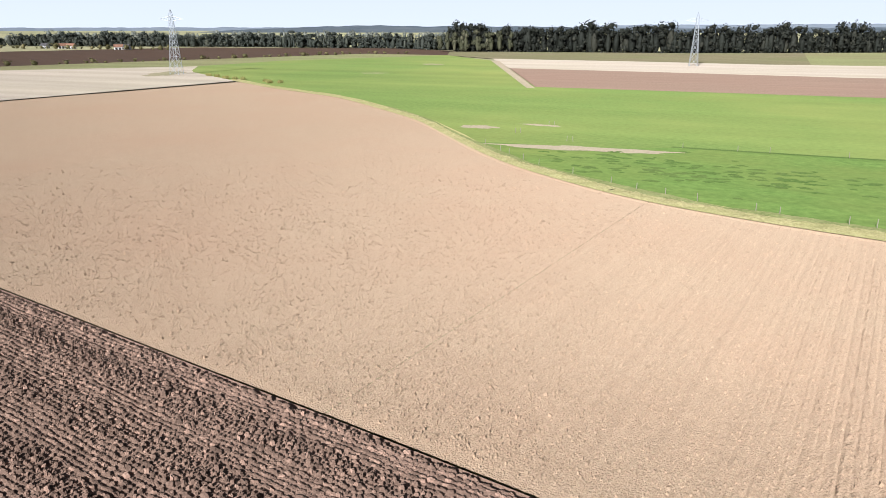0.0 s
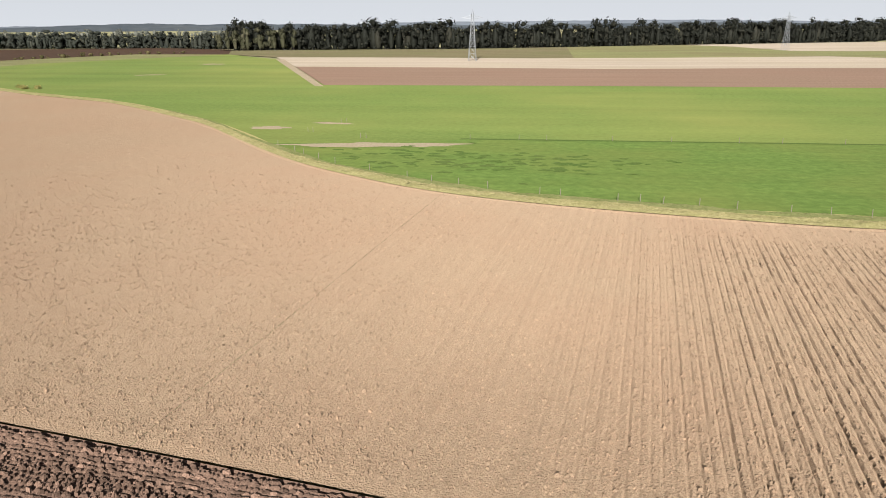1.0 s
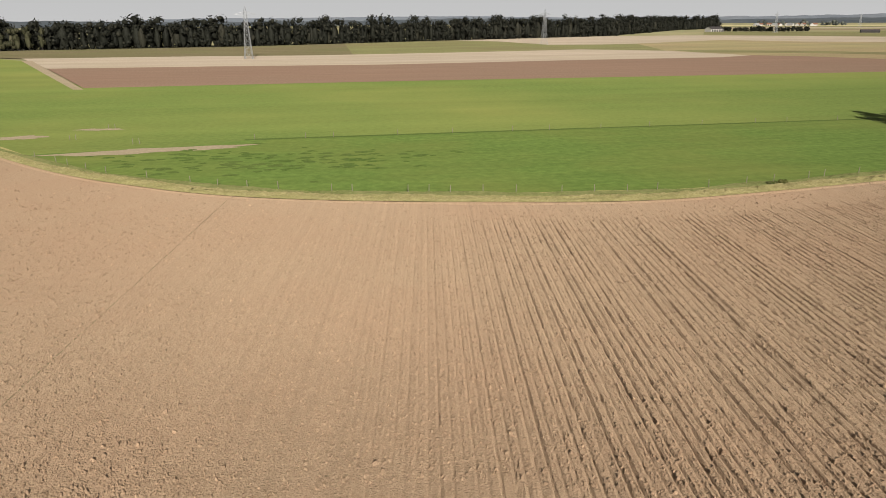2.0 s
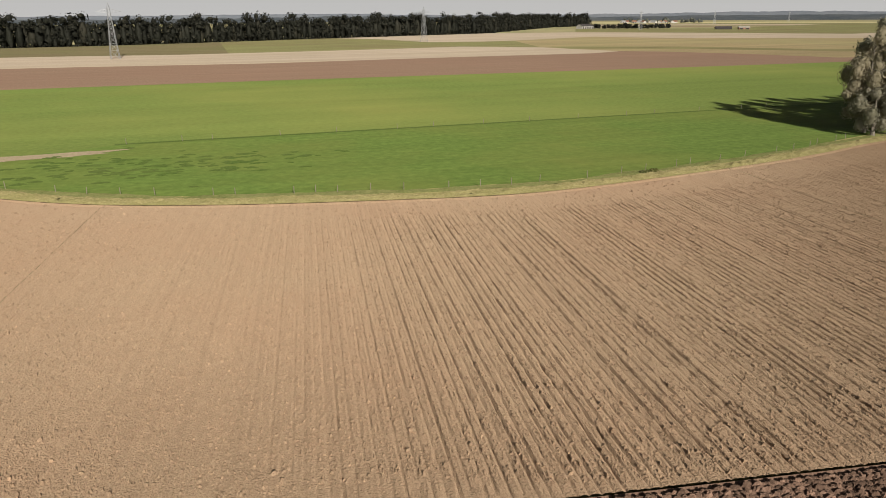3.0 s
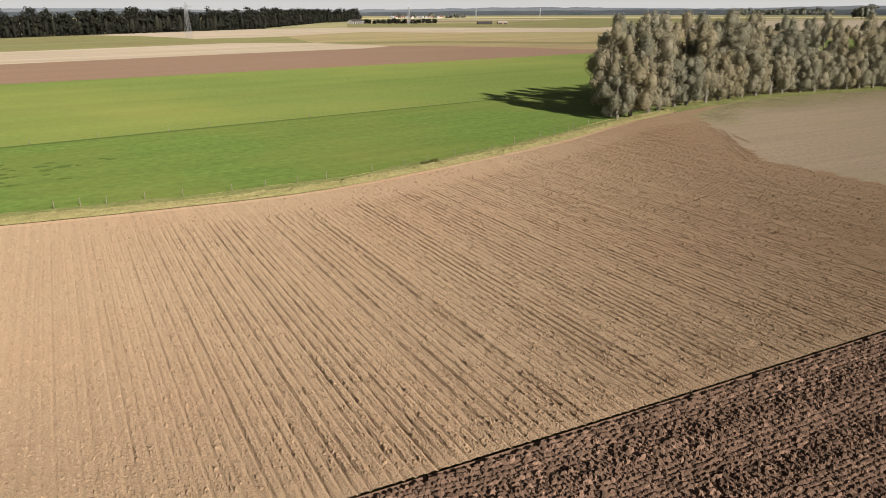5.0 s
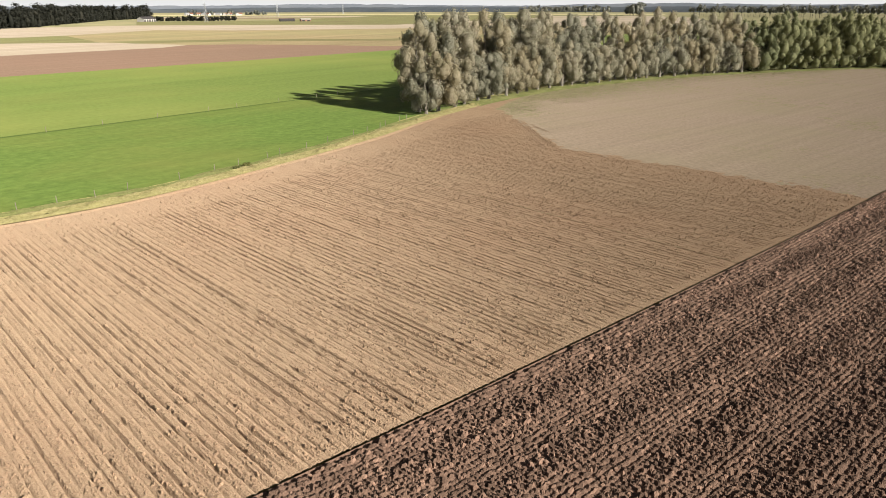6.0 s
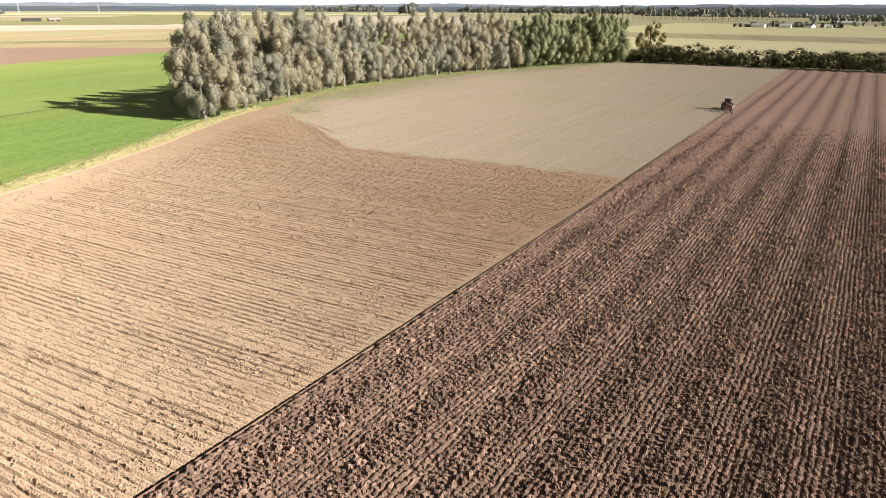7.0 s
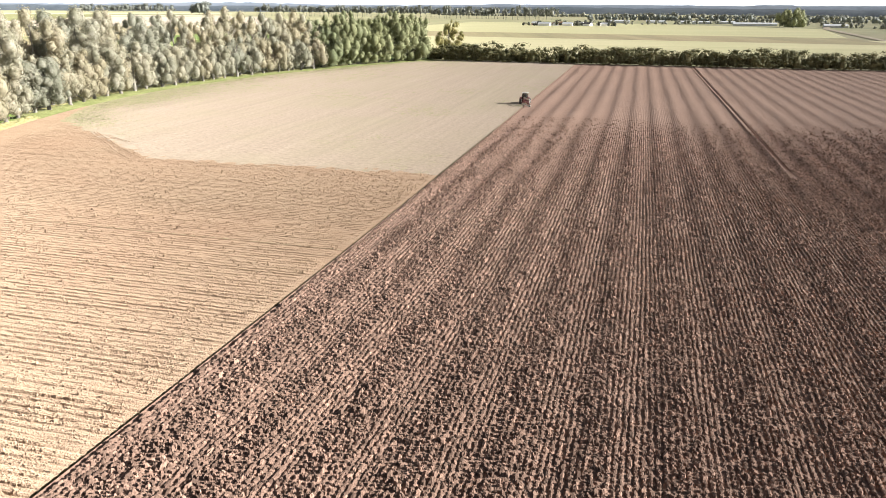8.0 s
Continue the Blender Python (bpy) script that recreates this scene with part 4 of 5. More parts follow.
def ridge(name, line, depth, height, material, label, seed):
    """A far wooded rise: one long low hill whose top is ragged with tree crowns."""
    pts = np.array(line, float)
    total = np.concatenate([[0], np.cumsum(np.linalg.norm(np.diff(pts, axis=0), axis=1))])
    d = np.arange(0, total[-1], 9.0)
    x, y = np.interp(d, total, pts[:, 0]), np.interp(d, total, pts[:, 1])
    out = np.stack([x, y], 1) / np.hypot(x, y)[:, None]
    ends = np.clip(np.minimum(d, d[-1] - d) / 700, 0, 1)
    crest = (height * (0.55 + 0.6 * smooth_noise(d / 900, d * 0, seed)) + 4 * smooth_noise(d / 110, d * 0, seed + 1)) * ends * (2 - ends)
    rows = []
    for k, (f, back) in enumerate(((-0.05, 0.0), (0.35, 0.08), (0.7, 0.3), (1.0, 0.6), (0.9, 1.0))):
        rough = (smooth_noise(d / 17, d * 0 + 2.5 * k, seed + 2) * 2.2 + smooth_noise(d / 40, d * 0 + k, seed + 3) * 3) * (k > 0) * ends
        rows.append(np.c_[x + out[:, 0] * depth * back, y + out[:, 1] * depth * back, crest * f + rough - 1.0])
    v = np.stack(rows, 1).reshape(-1, 3)
    n = np.arange(len(d) - 1)
    q = np.concatenate([np.stack([n * 5 + k, (n + 1) * 5 + k, (n + 1) * 5 + k + 1, n * 5 + k + 1], 1) for k in range(4)])
    return tagged(new(name, mesh_from(name, v, q, material, True)), label, "ridge", kind="structure")


ridge("backdrop_ridge", [(-2200, 1900), (-1000, 2700), (400, 3000), (1500, 2800), (2400, 2200), (3000, 900), (3100, -300), (2700, -1700), (1900, -3200)], 260, 18, haze_grey_wood, "far wooded ridge greyed with painted haze", 91)
ridge("backdrop_ridge", [(-4400, 1100), (-3600, 2100), (-2800, 3000), (-1600, 3800)], 400, 15, hazy_woodland, "wooded hills on the horizon, painted pale blue for haze", 97)
ridge("backdrop_ridge", [(-1600, 3800), (-1000, 4100), (800, 4300), (2600, 3600), (3900, 2200), (4400, 500), (4300, -1200), (3200, -3400)], 400, 38, hazy_woodland, "wooded hills on the horizon, painted pale blue for haze", 95)
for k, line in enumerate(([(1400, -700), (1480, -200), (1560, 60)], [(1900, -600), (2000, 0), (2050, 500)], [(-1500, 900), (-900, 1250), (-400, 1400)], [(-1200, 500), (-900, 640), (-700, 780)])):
    woods("hedgerow", line, 1, 11, hazed_leaf, "far hedgerow of trees between fields", 7.0, 40, 1.1, 30 + k, 1.1, False, 0.04, 0.3)
woods("plantation", [(1495, 120), (1600, 500), (1700, 870)], 2, 25, hazed_leaf, "planted rows of tall thin poplars", 12.0, 60, 1.6, 15, 0.4, True, 0.5)
woods("copse", [(1700, 1010), (1730, 1050)], 3, 30, hazed_leaf, "dark copse standing alone in the fields", 11.0, 160, 1.8, 16, 0.6, True, 0.25)
woods("copse", [(2100, 1700), (2300, 1500)], 2, 26, hazed_leaf, "far line of field trees", 14.0, 120, 1.8, 17, 0.6, True, 0.25)
woods("copse", [(-900, 470), (-560, 640)], 2, 9, west_leaf, "low trees round the village", 7.0, 110, 0.6, 18, 0.9, True, 0.02, 0.35)
woods("bushes", [(-800, 425), (-735, 445), (-690, 455), (-600, 480)], 1, 4.5, hedge_leaf, "bushes between the village houses", 9.0, 120, 0.4, 22, 1.2, False, 0.02, 0.4)
woods("bushes", [(-434, 228), (-414, 330), (-380, 490), (-345, 522)], 1, 2.6, hedge_leaf, "scattered dark bushes on the bank", 8.0, 90, 0.3, 23, 1.6, False, 0.02, 0.4)
woods("copse", [(1080, 60), (1120, -30), (1290, -160), (1210, -270), (1000, -330)], 1, 7, hazed_leaf, "bushes and trees round the farm sheds", 15.0, 110, 0.7, 19, 1.0, True, 0.03, 0.4)
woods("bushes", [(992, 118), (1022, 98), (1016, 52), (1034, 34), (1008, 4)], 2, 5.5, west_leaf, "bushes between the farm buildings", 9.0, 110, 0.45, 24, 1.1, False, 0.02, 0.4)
woods("copse", [(960, 2010), (1060, 1950), (1150, 1900)], 2, 11, hazed_leaf, "garden trees between the distant houses", 13.0, 90, 1.0, 25, 0.9, False, 0.03, 0.4)
woods("copse", [(500, 1210), (640, 1150)], 2, 7, wood_leaf, "low dark bushes behind the open barn", 6.0, 90, 1.0, 20, 0.9, False, 0.1)


# ---- pylons ----
def beam(bm, a, b, w):
    a, b = Vector(a), Vector(b)
    m = Matrix.Translation((a + b) / 2) @ (b - a).to_track_quat("Z", "Y").to_matrix().to_4x4() @ Matrix.Diagonal((w, w, (b - a).length, 1))
    bmesh.ops.create_cube(bm, size=1, matrix=m)


def pylon():
    root = tagged(new("pylon"), "grey galvanised steel lattice electricity pylon", "pylon", "power line pylons")
    H, b0, b1 = 27.0, 2.4, 0.65
    half = lambda z: b0 + (b1 - b0) * min(1, z / H) ** 0.85
    levels = [0, 4.5, 8.5, 12, 15, 17.6, 20, 22, 24, 25.6, 27]
    corner = [(1, 1), (-1, 1), (-1, -1), (1, -1)]
    for sx, sy in corner:
        bm = bmesh.new()
        for z0, z1 in zip(levels, levels[1:]):
            beam(bm, (sx * half(z0), sy * half(z0), z0 - (0.6 if z0 == 0 else 0)), (sx * half(z1), sy * half(z1), z1), 0.16)
        part("leg", bm, galvanised, root)
    for k in range(4):
        (ax, ay), (bx, by) = corner[k], corner[(k + 1) % 4]
        bm = bmesh.new()
        for z0, z1 in zip(levels, levels[1:]):
            h0, h1 = half(z0), half(z1)
            beam(bm, (ax * h0, ay * h0, z0), (bx * h1, by * h1, z1), 0.085)
            beam(bm, (bx * h0, by * h0, z0), (ax * h1, ay * h1, z1), 0.085)
            beam(bm, (ax * h1, ay * h1, z1), (bx * h1, by * h1, z1), 0.08)
        part("bracing", bm, galvanised, root)
    for side in (-1, 1):
        bm = bmesh.new()
        tip = (side * 6.2, 0, 25.4)
        for y in (-0.7, 0.7):
            beam(bm, (side * 0.7, y, 24.6), tip, 0.16)
            beam(bm, (side * 0.7, y, 26.8), tip, 0.14)
            for f in (0.25, 0.5, 0.75):
                p = Vector((side * 0.7, y, 24.6)).lerp(Vector(tip), f)
                q = Vector((side * 0.7, y, 26.8)).lerp(Vector(tip), f)
                beam(bm, p, q, 0.09)
        part("crossarm", bm, galvanised, root)
    bm = bmesh.new()
    for sx, sy in corner:
        beam(bm, (sx * 0.7, sy * 0.7, 27), (0, 0, 30), 0.14)
    part("peak", bm, galvanised, root)
    return root


first = pylon()
first.matrix_basis = pose(-94.5, 443, -0.1, 0, 0, 20)
for x, y, turn in ((121, 650, 20), (-289, 235, 20), (537, 1060, 35), (1000, 1600, 35), (1500, 2000, 35)):
    copy_thing(first, pose(x, y, -0.2, 0, 0, turn))


# ---- verge grass, fences ----
def grass_bank(name, label, x0, x1, inner, outer, tall, material, seed):
    """Long grass standing along the field's edge: a low bank with a ragged top."""
    xs = np.arange(x0, x1, 0.3)
    X, Y, q = grid(xs, grass_edge(xs) + inner, grass_edge(xs) + outer + 1.6 * (smooth_noise(xs * 0.13, xs * 0, seed) - 0.5), 14)
    v = np.tile(np.linspace(0, 1, 14), len(xs))
    clump = smooth_noise(X * 0.5, Y * 0.7, seed + 1) * 0.5 + smooth_noise(X * 1.7, Y * 1.9, seed + 2) * 0.5 + 0.35 * (lattice(np.floor(X * 9), np.floor(Y * 9), seed + 3) - 0.5)
    Z = tall * np.maximum(0, clump - 0.18) * np.sin(np.pi * v) ** 0.5 * 1.5 - 0.02 * (v < 0.02) - 0.06 * (v > 0.98)
    return tagged(new(name, mesh_from(name, np.stack([X, Y, Z], 1), q, material, True)), label, "grass", kind="stuff")


grass_bank("verge_grass", "tall dry yellow grass along the ditch", -236, 128, -0.5, 3.0, 0.42, straw, 71)
grass_bank("verge_weeds", "low green weeds at the pasture's edge", -120, 128, 2.7, 4.6, 0.22, weed_ground, 73)
grass_bank("tree_grass", "green grass and weeds under the trees", 126, 318, -1.0, 6.0, 0.35, weed_ground, 72)

def mounds(spots, rng):
    """Low ragged mounds of rank grass: (x, y, radius, height) each."""
    out = []
    for x, y, r, h in spots:
        a = np.arange(12) * math.tau / 12
        edge = r * (1 + 0.28 * rng.normal(size=12))
        rings = [np.stack([x + 1.5 * edge * w * np.cos(a), y + 0.85 * edge * w * np.sin(a), np.full(12, h * up) + 0.02 * rng.normal(size=12)], 1) for w, up in ((1.0, -0.4), (0.75, 0.45), (0.4, 0.9), (0.05, 1.0))]
        n, k = np.arange(12), (np.arange(12) + 1) % 12
        out.append((np.concatenate(rings), np.concatenate([np.stack([j * 12 + n, j * 12 + k, j * 12 + 12 + k, j * 12 + 12 + n], 1) for j in range(3)])))
    return join_sheets(out)


rng = np.random.default_rng(75)
tx, ty = rng.normal(-24, 15, 150), rng.normal(117, 5.5, 150)
spots = [(x, y, r, 0.05 + 0.07 * r) for x, y, r in zip(tx, ty, rng.uniform(0.25, 0.95, 150)) if y > grass_edge(x) + 6]
v, f = mounds(spots, rng)
tagged(new("grass_tufts", mesh_from("grass_tufts", v, f, tuft_ground, True)), "rank dark green grass tufts in the pasture", "grass", kind="stuff")

rng = np.random.default_rng(77)
gx = np.concatenate([rng.normal(134, 9, 1500), rng.uniform(128, 318, 12000), rng.normal(165, 22, 2500)])
gy = np.concatenate([rng.normal(105.5, 2.6, 1500), grass_edge(gx[1500:13500]) - np.abs(rng.normal(0, 9.0, 12000)), rng.normal(108, 7, 2500)])
ok_ = (gy < grass_edge(gx) - 0.3) & (unworked(gx, gy) > 0.9)
gx, gy = gx[ok_], gy[ok_]
nrm = np.stack([rng.normal(size=len(gx)) * 0.2, rng.normal(size=len(gx)) * 0.2, np.ones(len(gx))], 1)
v, f = leaf_quads(np.stack([gx, gy, gx * 0 - 0.02], 1), nrm / np.linalg.norm(nrm, axis=1, keepdims=True), 0.08 + 0.1 * rng.random(len(gx)), rng)
tagged(new("regrowth", mesh_from("regrowth", v, f, sprout_leaf)), "sparse green regrowth on the stubble by the trees", "grass", kind="stuff")

for k, (x, y) in enumerate(((51.2, 94.2), (49.4, 93.6))):
    rng = np.random.default_rng(80 + k)
    v, f = lump_leaves([(0.3 * j + rng.normal() * 0.05, rng.normal() * 0.08, 0.2, 0.3, 0.25, 0.3) for j in range(4)], 300, 0.08, rng)
    v[:, 2] = np.maximum(v[:, 2], -0.05)
    tagged(new("weed_clump", mesh_from("weed_clump", v, f, weed_leaf)), "dark green weed clump in the verge", "weed", "weed clumps").matrix_basis = pose(x, y, 0)
for k, (x, y) in enumerate(((-268, 235), (-258, 232), (-246, 227), (-240, 225), (-236, 226), (-218, 221), (-211, 217), (-208, 220))):
    rng = np.random.default_rng(90 + k)
    v, f = lump_leaves([(rng.normal() * 0.9, rng.normal() * 0.5, 0.5, 0.7, 0.6, 0.7) for _ in range(4)], 260, 0.16, rng)
    v[:, 2] = np.maximum(v[:, 2], -0.05)
    tagged(new("yellow_bush", mesh_from("yellow_bush", v, f, bush_leaf)), "small pale yellow bush at the meadow's edge", "bush", "yellow bushes").matrix_basis = pose(x, y, 0)


def box(bm, centre, size, turn=(0, 0, 0), bevel=0.0):
    m = pose(*centre, *turn) @ Matrix.Diagonal((*size, 1))
    made = bmesh.ops.create_cube(bm, size=1, matrix=m)["verts"]
    if bevel:
        edges = list({e for v in made for e in v.link_edges})
        bmesh.ops.bevel(bm, geom=edges, offset=bevel, segments=2, affect="EDGES", profile=0.5)


def post_mesh():
    bm = bmesh.new()
    bmesh.ops.create_cone(bm, cap_ends=True, segments=7, radius1=0.055, radius2=0.05, depth=1.25, matrix=Matrix.Translation((0, 0, 0.4)))
    me = bpy.data.meshes.new("post")
    bm.to_mesh(me)
    bm.free()
    me.materials.append(post_wood)
    return me


POST = post_mesh()


def fence(label, spots, seed):
    r = random.Random(seed)
    root = tagged(new("fence"), label, "fence")
    root.matrix_basis = pose(*spots[0], 0)
    for x, y in spots:
        ob = new("post", POST)
        ob.parent = root
        ob.matrix_basis = pose(x - spots[0][0], y - spots[0][1], 0, r.uniform(-4, 4), r.uniform(-4, 4), r.uniform(0, 90))
    return root


r = random.Random(5)
spots, x = [], -64.0
while x < 104:
    spots.append((x, float(grass_edge(x)) + 4.6 + r.uniform(-0.3, 0.3)))
    x += r.choice((2.8, 4.4, 6.0, 7.5))
fence("weathered wooden posts along the dry verge", spots, 6)
spots, x = [], -30.0
while x < 118:
    spots.append((x, 139 + 0.132 * (x + 30) + r.uniform(-0.1, 0.1)))
    x += r.uniform(5.0, 13.0)
fence("thin wooden posts across the green pasture", spots, 7)
fence("gate posts beside a trampled patch", [(-64.5, 156), (-63.2, 156.4), (-66, 141), (-65, 141.4), (-52, 135.5), (-50.8, 135.7)], 8)
land("fence_grass", [(-32, 138.2), (334, 186.4), (334, 187.4), (-32, 139.4)], 0.01, tuft_ground, "line of longer dark grass under the fence", "grass")

# ---- tractor and plough ----
def wheel(root, x, y, radius, width):
    hub = bmesh.new()
    m = pose(x, y, radius, 90, 0, 0)
    bmesh.ops.create_cone(hub, cap_ends=True, segments=28, radius1=radius, radius2=radius, depth=width, matrix=m)
    rims = [e for e in hub.edges if abs((m.inverted() @ e.verts[0].co).z - (m.inverted() @ e.verts[1].co).z) < 1e-4]
    bmesh.ops.bevel(hub, geom=rims, offset=width * 0.18, segments=3, affect="EDGES", profile=0.5)
    for k in range(20):
        a = k * math.tau / 20
        for side in (-1, 1):
            box(hub, (x + math.cos(a) * radius, y + side * width * 0.22, radius + math.sin(a) * radius), (0.07, width * 0.46, 0.09), (0, -math.degrees(a), side * 20))
    tyre = part("tyre", hub, rubber, root, "black ribbed rubber tyre")
    bm = bmesh.new()
    bmesh.ops.create_cone(bm, cap_ends=True, segments=20, radius1=radius * 0.56, radius2=radius * 0.5, depth=width + 0.04, matrix=m)
    bmesh.ops.create_cone(bm, cap_ends=True, segments=10, radius1=radius * 0.18, radius2=radius * 0.18, depth=width + 0.14, matrix=m)
    part("rim", bm, rim_paint, tyre, "pale painted rim")


def tractor():
    root = tagged(new("tractor"), "dark red tractor with a pale cab roof in the open furrow", "tractor")
    bm = bmesh.new()
    box(bm, (1.35, 0, 1.35), (2.1, 0.85, 0.75), bevel=0.14)
    box(bm, (2.45, 0, 1.25), (0.16, 0.75, 0.55), bevel=0.05)
    part("bonnet", bm, red_paint, root, "dark red bonnet")
    bm = bmesh.new()
    box(bm, (0.9, 0, 0.82), (3.0, 0.55, 0.5), bevel=0.08)
    box(bm, (1.95, 0, 0.62), (0.3, 1.6, 0.22), bevel=0.05)
    box(bm, (-0.55, 0, 0.85), (0.6, 1.5, 0.45), bevel=0.08)
    part("chassis", bm, dark_steel, root)
    bm = bmesh.new()
    for x, y in ((0.35, 0.62), (0.35, -0.62), (-1.05, 0.62), (-1.05, -0.62)):
        beam(bm, (x, y, 1.25), (x * 0.92, y * 0.95, 2.72), 0.09)
    box(bm, (-0.35, 0, 1.3), (1.5, 1.3, 0.14), bevel=0.04)
    part("cab_frame", bm, dark_steel, root)
    for c, sz in (((-1.03, 0, 2.0), (0.02, 1.15, 1.3)), ((0.33, 0, 2.0), (0.02, 1.15, 1.3)), ((-0.35, 0.61, 2.0), (1.3, 0.02, 1.3)), ((-0.35, -0.61, 2.0), (1.3, 0.02, 1.3))):
        bm = bmesh.new()
        box(bm, c, sz)
        part("cab_window", bm, cab_glass, root, "dark tinted cab glass")
    bm = bmesh.new()
    box(bm, (-0.35, 0, 2.82), (1.75, 1.5, 0.2), bevel=0.08)
    part("roof", bm, cream_paint, root, "pale cream cab roof")
    bm = bmesh.new()
    box(bm, (-0.6, 0, 1.55), (0.5, 0.5, 0.14), bevel=0.04)
    box(bm, (-0.85, 0, 1.9), (0.12, 0.5, 0.6), bevel=0.04)
    part("seat", bm, dark_steel, root)
    bm = bmesh.new()
    bmesh.ops.create_cone(bm, cap_ends=True, segments=10, radius1=0.06, radius2=0.05, depth=1.1, matrix=pose(1.0, -0.5, 2.1))
    part("exhaust", bm, dark_steel, root, "upright black exhaust pipe")
    for side in (-1, 1):
        bm = bmesh.new()
        box(bm, (-0.55, side * 0.95, 1.78), (1.3, 0.5, 0.07), bevel=0.03)
        box(bm, (-1.22, side * 0.95, 1.5), (0.07, 0.5, 0.55), (0, 15, 0), 0.02)
        part("mudguard", bm, red_paint, root, "dark red rear mudguard")
        wheel(root, -0.6, side * 1.0, 0.88, 0.52)
        wheel(root, 1.95, side * 0.95, 0.6, 0.38)
        bm = bmesh.new()
        box(bm, (-1.1, side * 0.55, 2.66), (0.08, 0.22, 0.12), bevel=0.02)
        part("work_lamp", bm, cream_paint, root, "small work lamp under the roof")
    bm = bmesh.new()
    for side in (-1, 1):
        beam(bm, (-0.9, side * 0.35, 0.7), (-1.9, side * 0.4, 0.55), 0.08)
    beam(bm, (-1.0, 0, 1.25), (-1.9, 0, 1.3), 0.07)
    part("linkage", bm, dark_steel, root)
    return root


def plough():
    root = tagged(new("plough"), "red mounted plough with curved steel mouldboards", "plough")
    bm = bmesh.new()
    beam(bm, (0, 0.55, 1.05), (-3.6, -1.2, 1.05), 0.2)
    part("beam", bm, red_paint, root)
    bm = bmesh.new()
    beam(bm, (0, 0.1, 0.55), (0, 0.5, 1.6), 0.1)
    beam(bm, (0, 0.95, 0.55), (0, 0.5, 1.6), 0.1)
    beam(bm, (0, 0.1, 0.6), (0, 0.95, 0.6), 0.1)
    part("headstock", bm, red_paint, root)
    for k in range(5):
        x, y = -0.25 - 0.8 * k, 0.43 - 0.39 * k
        bm = bmesh.new()
        beam(bm, (x, y, 1.05), (x + 0.12, y, 0.35), 0.1)
        beam(bm, (x, y, 1.05), (x + 0.12, y, 1.75), 0.1)
        leg = part("plough_leg", bm, red_paint, root)
        for low, up in ((0.0, 1), (2.1, -1)):
            bm = bmesh.new()
            rows = []
            for i in range(6):
                u = i / 5
                rows.append([bm.verts.new((x + 0.35 - 0.75 * u, y + 0.12 - 0.42 * u * u - 0.06 * j * u, low + up * (0.06 + 0.13 * j + 0.05 * u))) for j in range(4)])
            for a, b in zip(rows, rows[1:]):
                for j in range(3):
                    bm.faces.new((a[j], b[j], b[j + 1], a[j + 1]))
            bmesh.ops.solidify(bm, geom=bm.faces[:], thickness=0.02)
            part("mouldboard", bm, bare_steel, leg, "worn shiny steel mouldboard")
    wheel(root, -3.3, -1.55, 0.34, 0.22)
    return root


t_ = tractor()
t_.matrix_basis = pose(179.4, 21.1, -0.12, 0, 0, -1.7)
p_ = plough()
p_.matrix_basis = pose(177.3, 20.7, -0.12, 0, 0, -1.7)


# ---- far buildings ----
def shed(name, label, x, y, turn, length, depth, eaves, ridge, wall, roof, openings=0):
    """A plain farm building: four walls, a pitched roof with overhang, dark panels for shaded openings along the front.
    """
    root = tagged(new(name), label, "building")
    root.matrix_basis = pose(x, y, -0.6, 0, 0, turn)
    bm = bmesh.new()
    for a, b in (((0, -depth / 2 + 0.1, eaves / 2), (length, 0.2, eaves)), ((0, depth / 2 - 0.1, eaves / 2), (length, 0.2, eaves)),
                 ((-length / 2 + 0.1, 0, eaves / 2), (0.2, depth - 0.4, eaves)), ((length / 2 - 0.1, 0, eaves / 2), (0.2, depth - 0.4, eaves))):
        box(bm, a, b)
    for s_ in (-1, 1):
        g = [bm.verts.new((s_ * (length / 2 - 0.1), yy, zz)) for yy, zz in ((-depth / 2, eaves), (depth / 2, eaves), (0, ridge))]
        bm.faces.new(g)
    part("wall", bm, wall, root)
    bm = bmesh.new()
    pitch = math.degrees(math.atan2(ridge - eaves, depth / 2))
    span = math.hypot(ridge - eaves, depth / 2) + 0.5
    for s_ in (-1, 1):
        box(bm, (0, s_ * depth / 4 * 1.05, (eaves + ridge) / 2 + 0.05), (length + 0.8, span, 0.18), (-s_ * pitch, 0, 0))
    part("roof", bm, roof, root)
    # flat dark panels on the wall imitate the shade inside open doorways
    for k in range(openings):
        bm = bmesh.new()
        box(bm, ((k + 0.5) / openings * length - length / 2, -depth / 2 - 0.02, eaves * 0.42), (length / openings * 0.6, 0.1, eaves * 0.8))
        part("doorway_panel", bm, dark_steel, root, "dark panel standing in for a doorway's shaded inside")
    return root


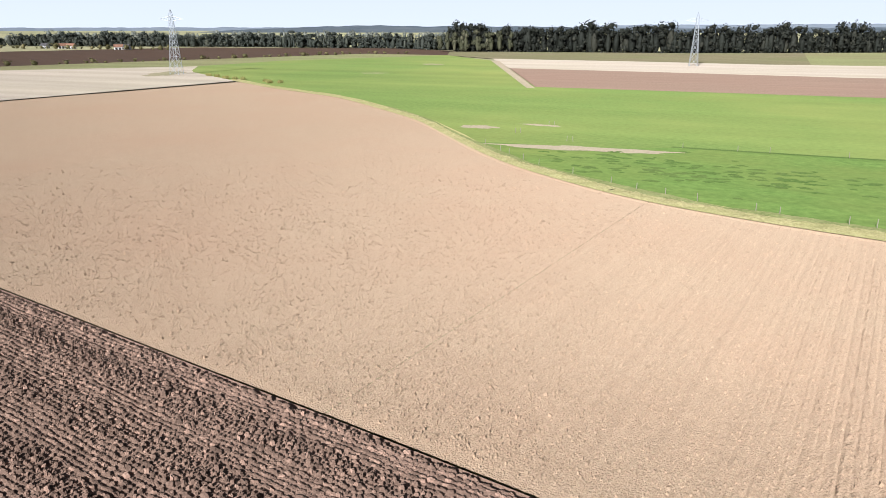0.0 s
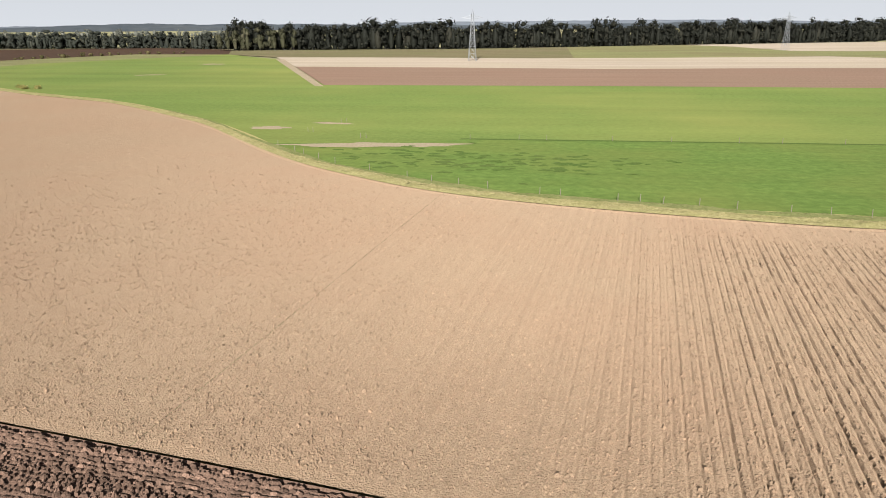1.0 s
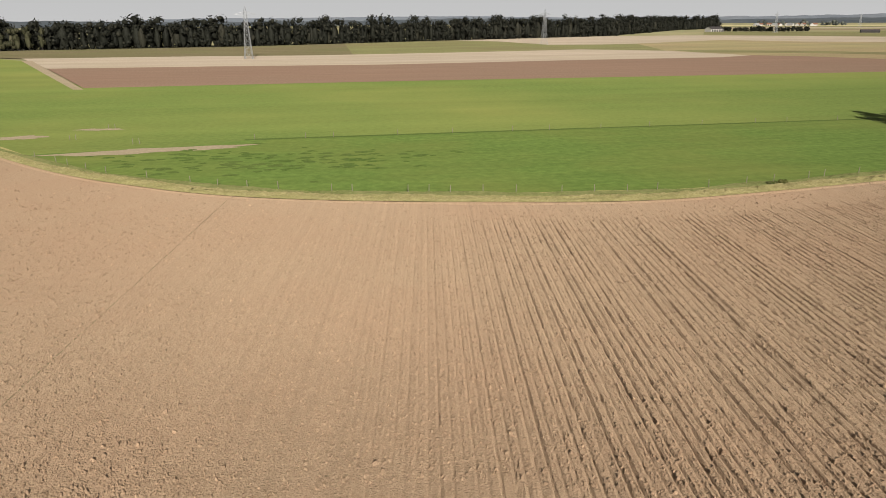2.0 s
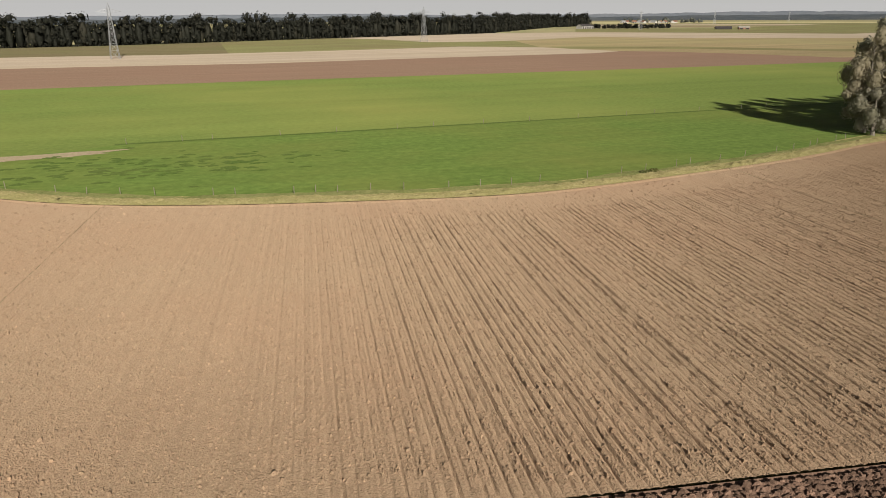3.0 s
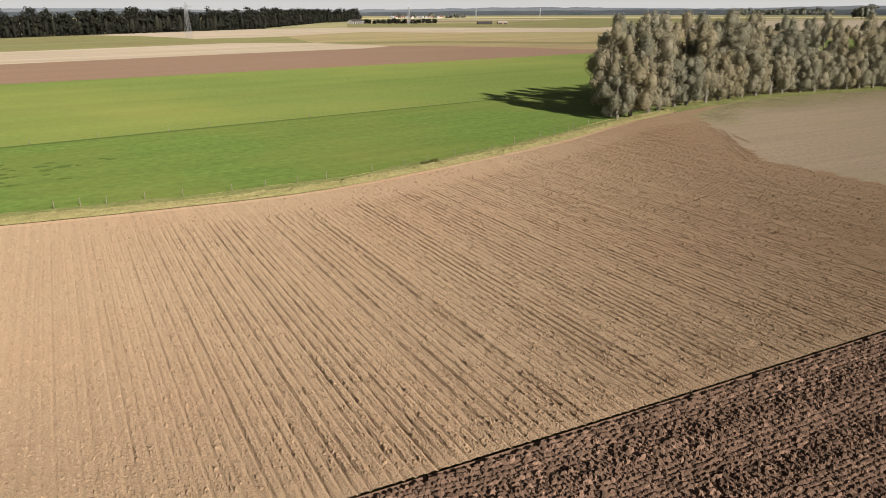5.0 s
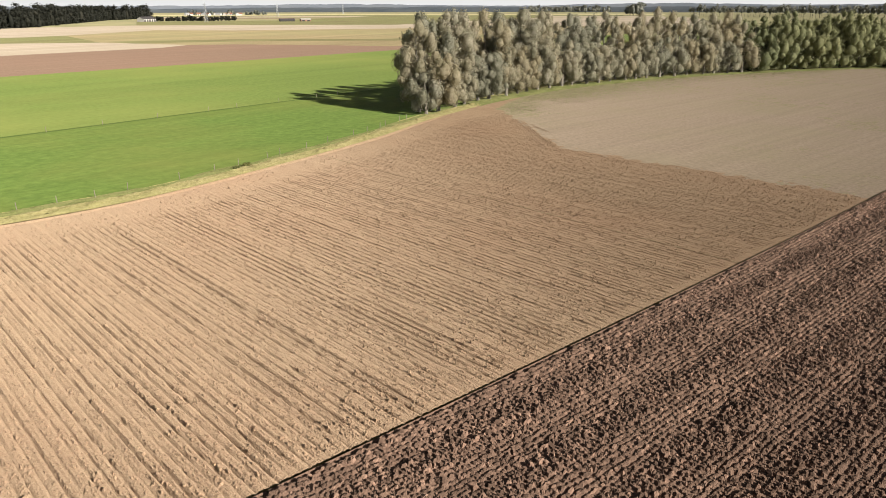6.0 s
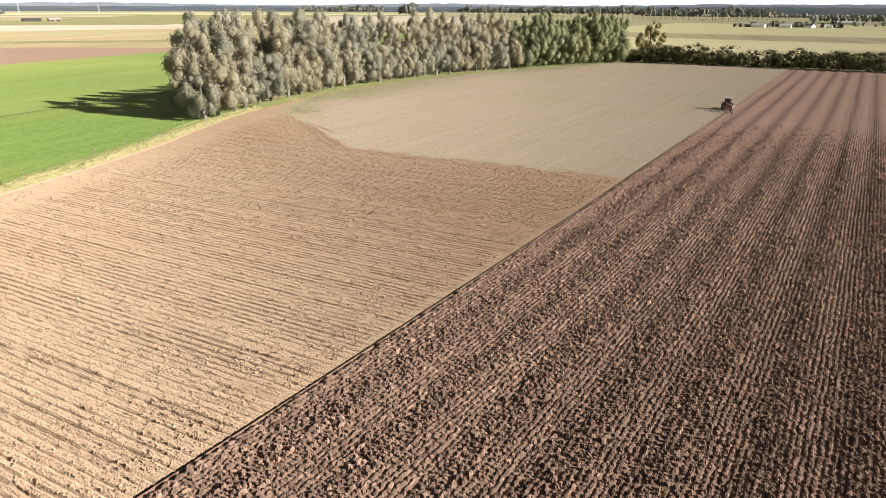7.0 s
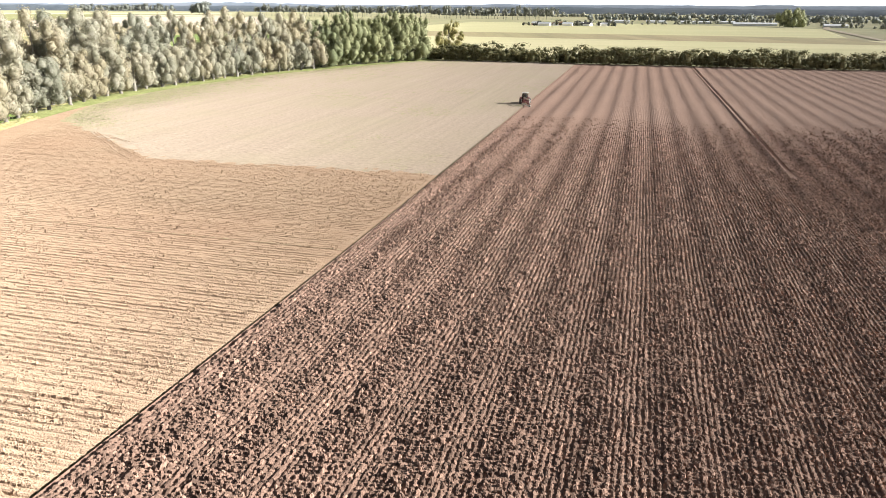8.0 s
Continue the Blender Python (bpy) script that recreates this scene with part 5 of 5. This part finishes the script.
shed("barn", "open field barn with a dark roof and white posts", 497, 1182, 25, 27, 14, 4.6, 8.0, white_wall, dark_roof, 5)
shed("farm_shed", "low brick shed with a dull tan roof", 690, 1022, -20, 16, 9, 3.0, 5.0, brick_wall, rim_paint, 2)
shed("farm_shed", "long low dark timber shed", 664, 1036, -20, 24, 9, 2.6, 4.6, dark_steel, dark_roof, 3)
for x, y, turn, ln, wl, rf in ((1000, 96, 80, 26, white_wall, pale_roof), (1008, 66, 85, 22, white_wall, pale_roof), (1018, 40, 60, 18, white_wall, dark_roof), (1030, 110, 80, 20, brick_wall, pale_roof), (1022, 84, 20, 14, white_wall, tile_roof), (1045, 52, 70, 16, white_wall, pale_roof), (1050, 24, 30, 14, white_wall, dark_roof), (1060, 78, 10, 18, brick_wall, tile_roof), (1012, 18, 85, 12, white_wall, pale_roof)):
    shed("farm_building", "white walled farm building among bushes", x, y, turn, ln * 0.6, 8, 3.0, 5.0, wl, rf, 2)
for x, y, ln in ((1290, 0, 36), (1300, -60, 30), (1285, -122, 46), (1300, -170, 30), (1180, -196, 60), (1120, -290, 30)):
    shed("greenhouse", "long pale low shed beyond the fields", x, y, 88, ln, 12, 2.6, 4.4, pale_roof, pale_roof, 0)
for x, y, turn, ln in ((-768, 458, 20, 9), (-745, 463, 75, 12), (-728, 462, 30, 10), (-654, 466, 60, 12), (-648, 470, 10, 9)):
    shed("house", "small whitewashed village house with a tiled roof", x, y, turn, ln * 0.8, 6, 2.8, 5.2, white_wall, dark_roof if ln == 9 else tile_roof, 3)
land("road", [(640, -200), (644, -208), (1010, -256), (1300, -330), (1300, -322), (1008, -247)], -0.1, mud, "pale country road between the fields", "road")
r = random.Random(9)
for k in range(11):
    a, far = radians(25.6 + 0.38 * k + r.uniform(-0.12, 0.12)), 2150 + r.uniform(-60, 60)
    shed("house", "distant whitewashed house of a village below the woods", far * math.sin(a), far * math.cos(a), r.uniform(0, 180), r.uniform(11, 17), 9, 3.6, 7.2, white_wall, tile_roof if k % 3 else pale_roof, 2)
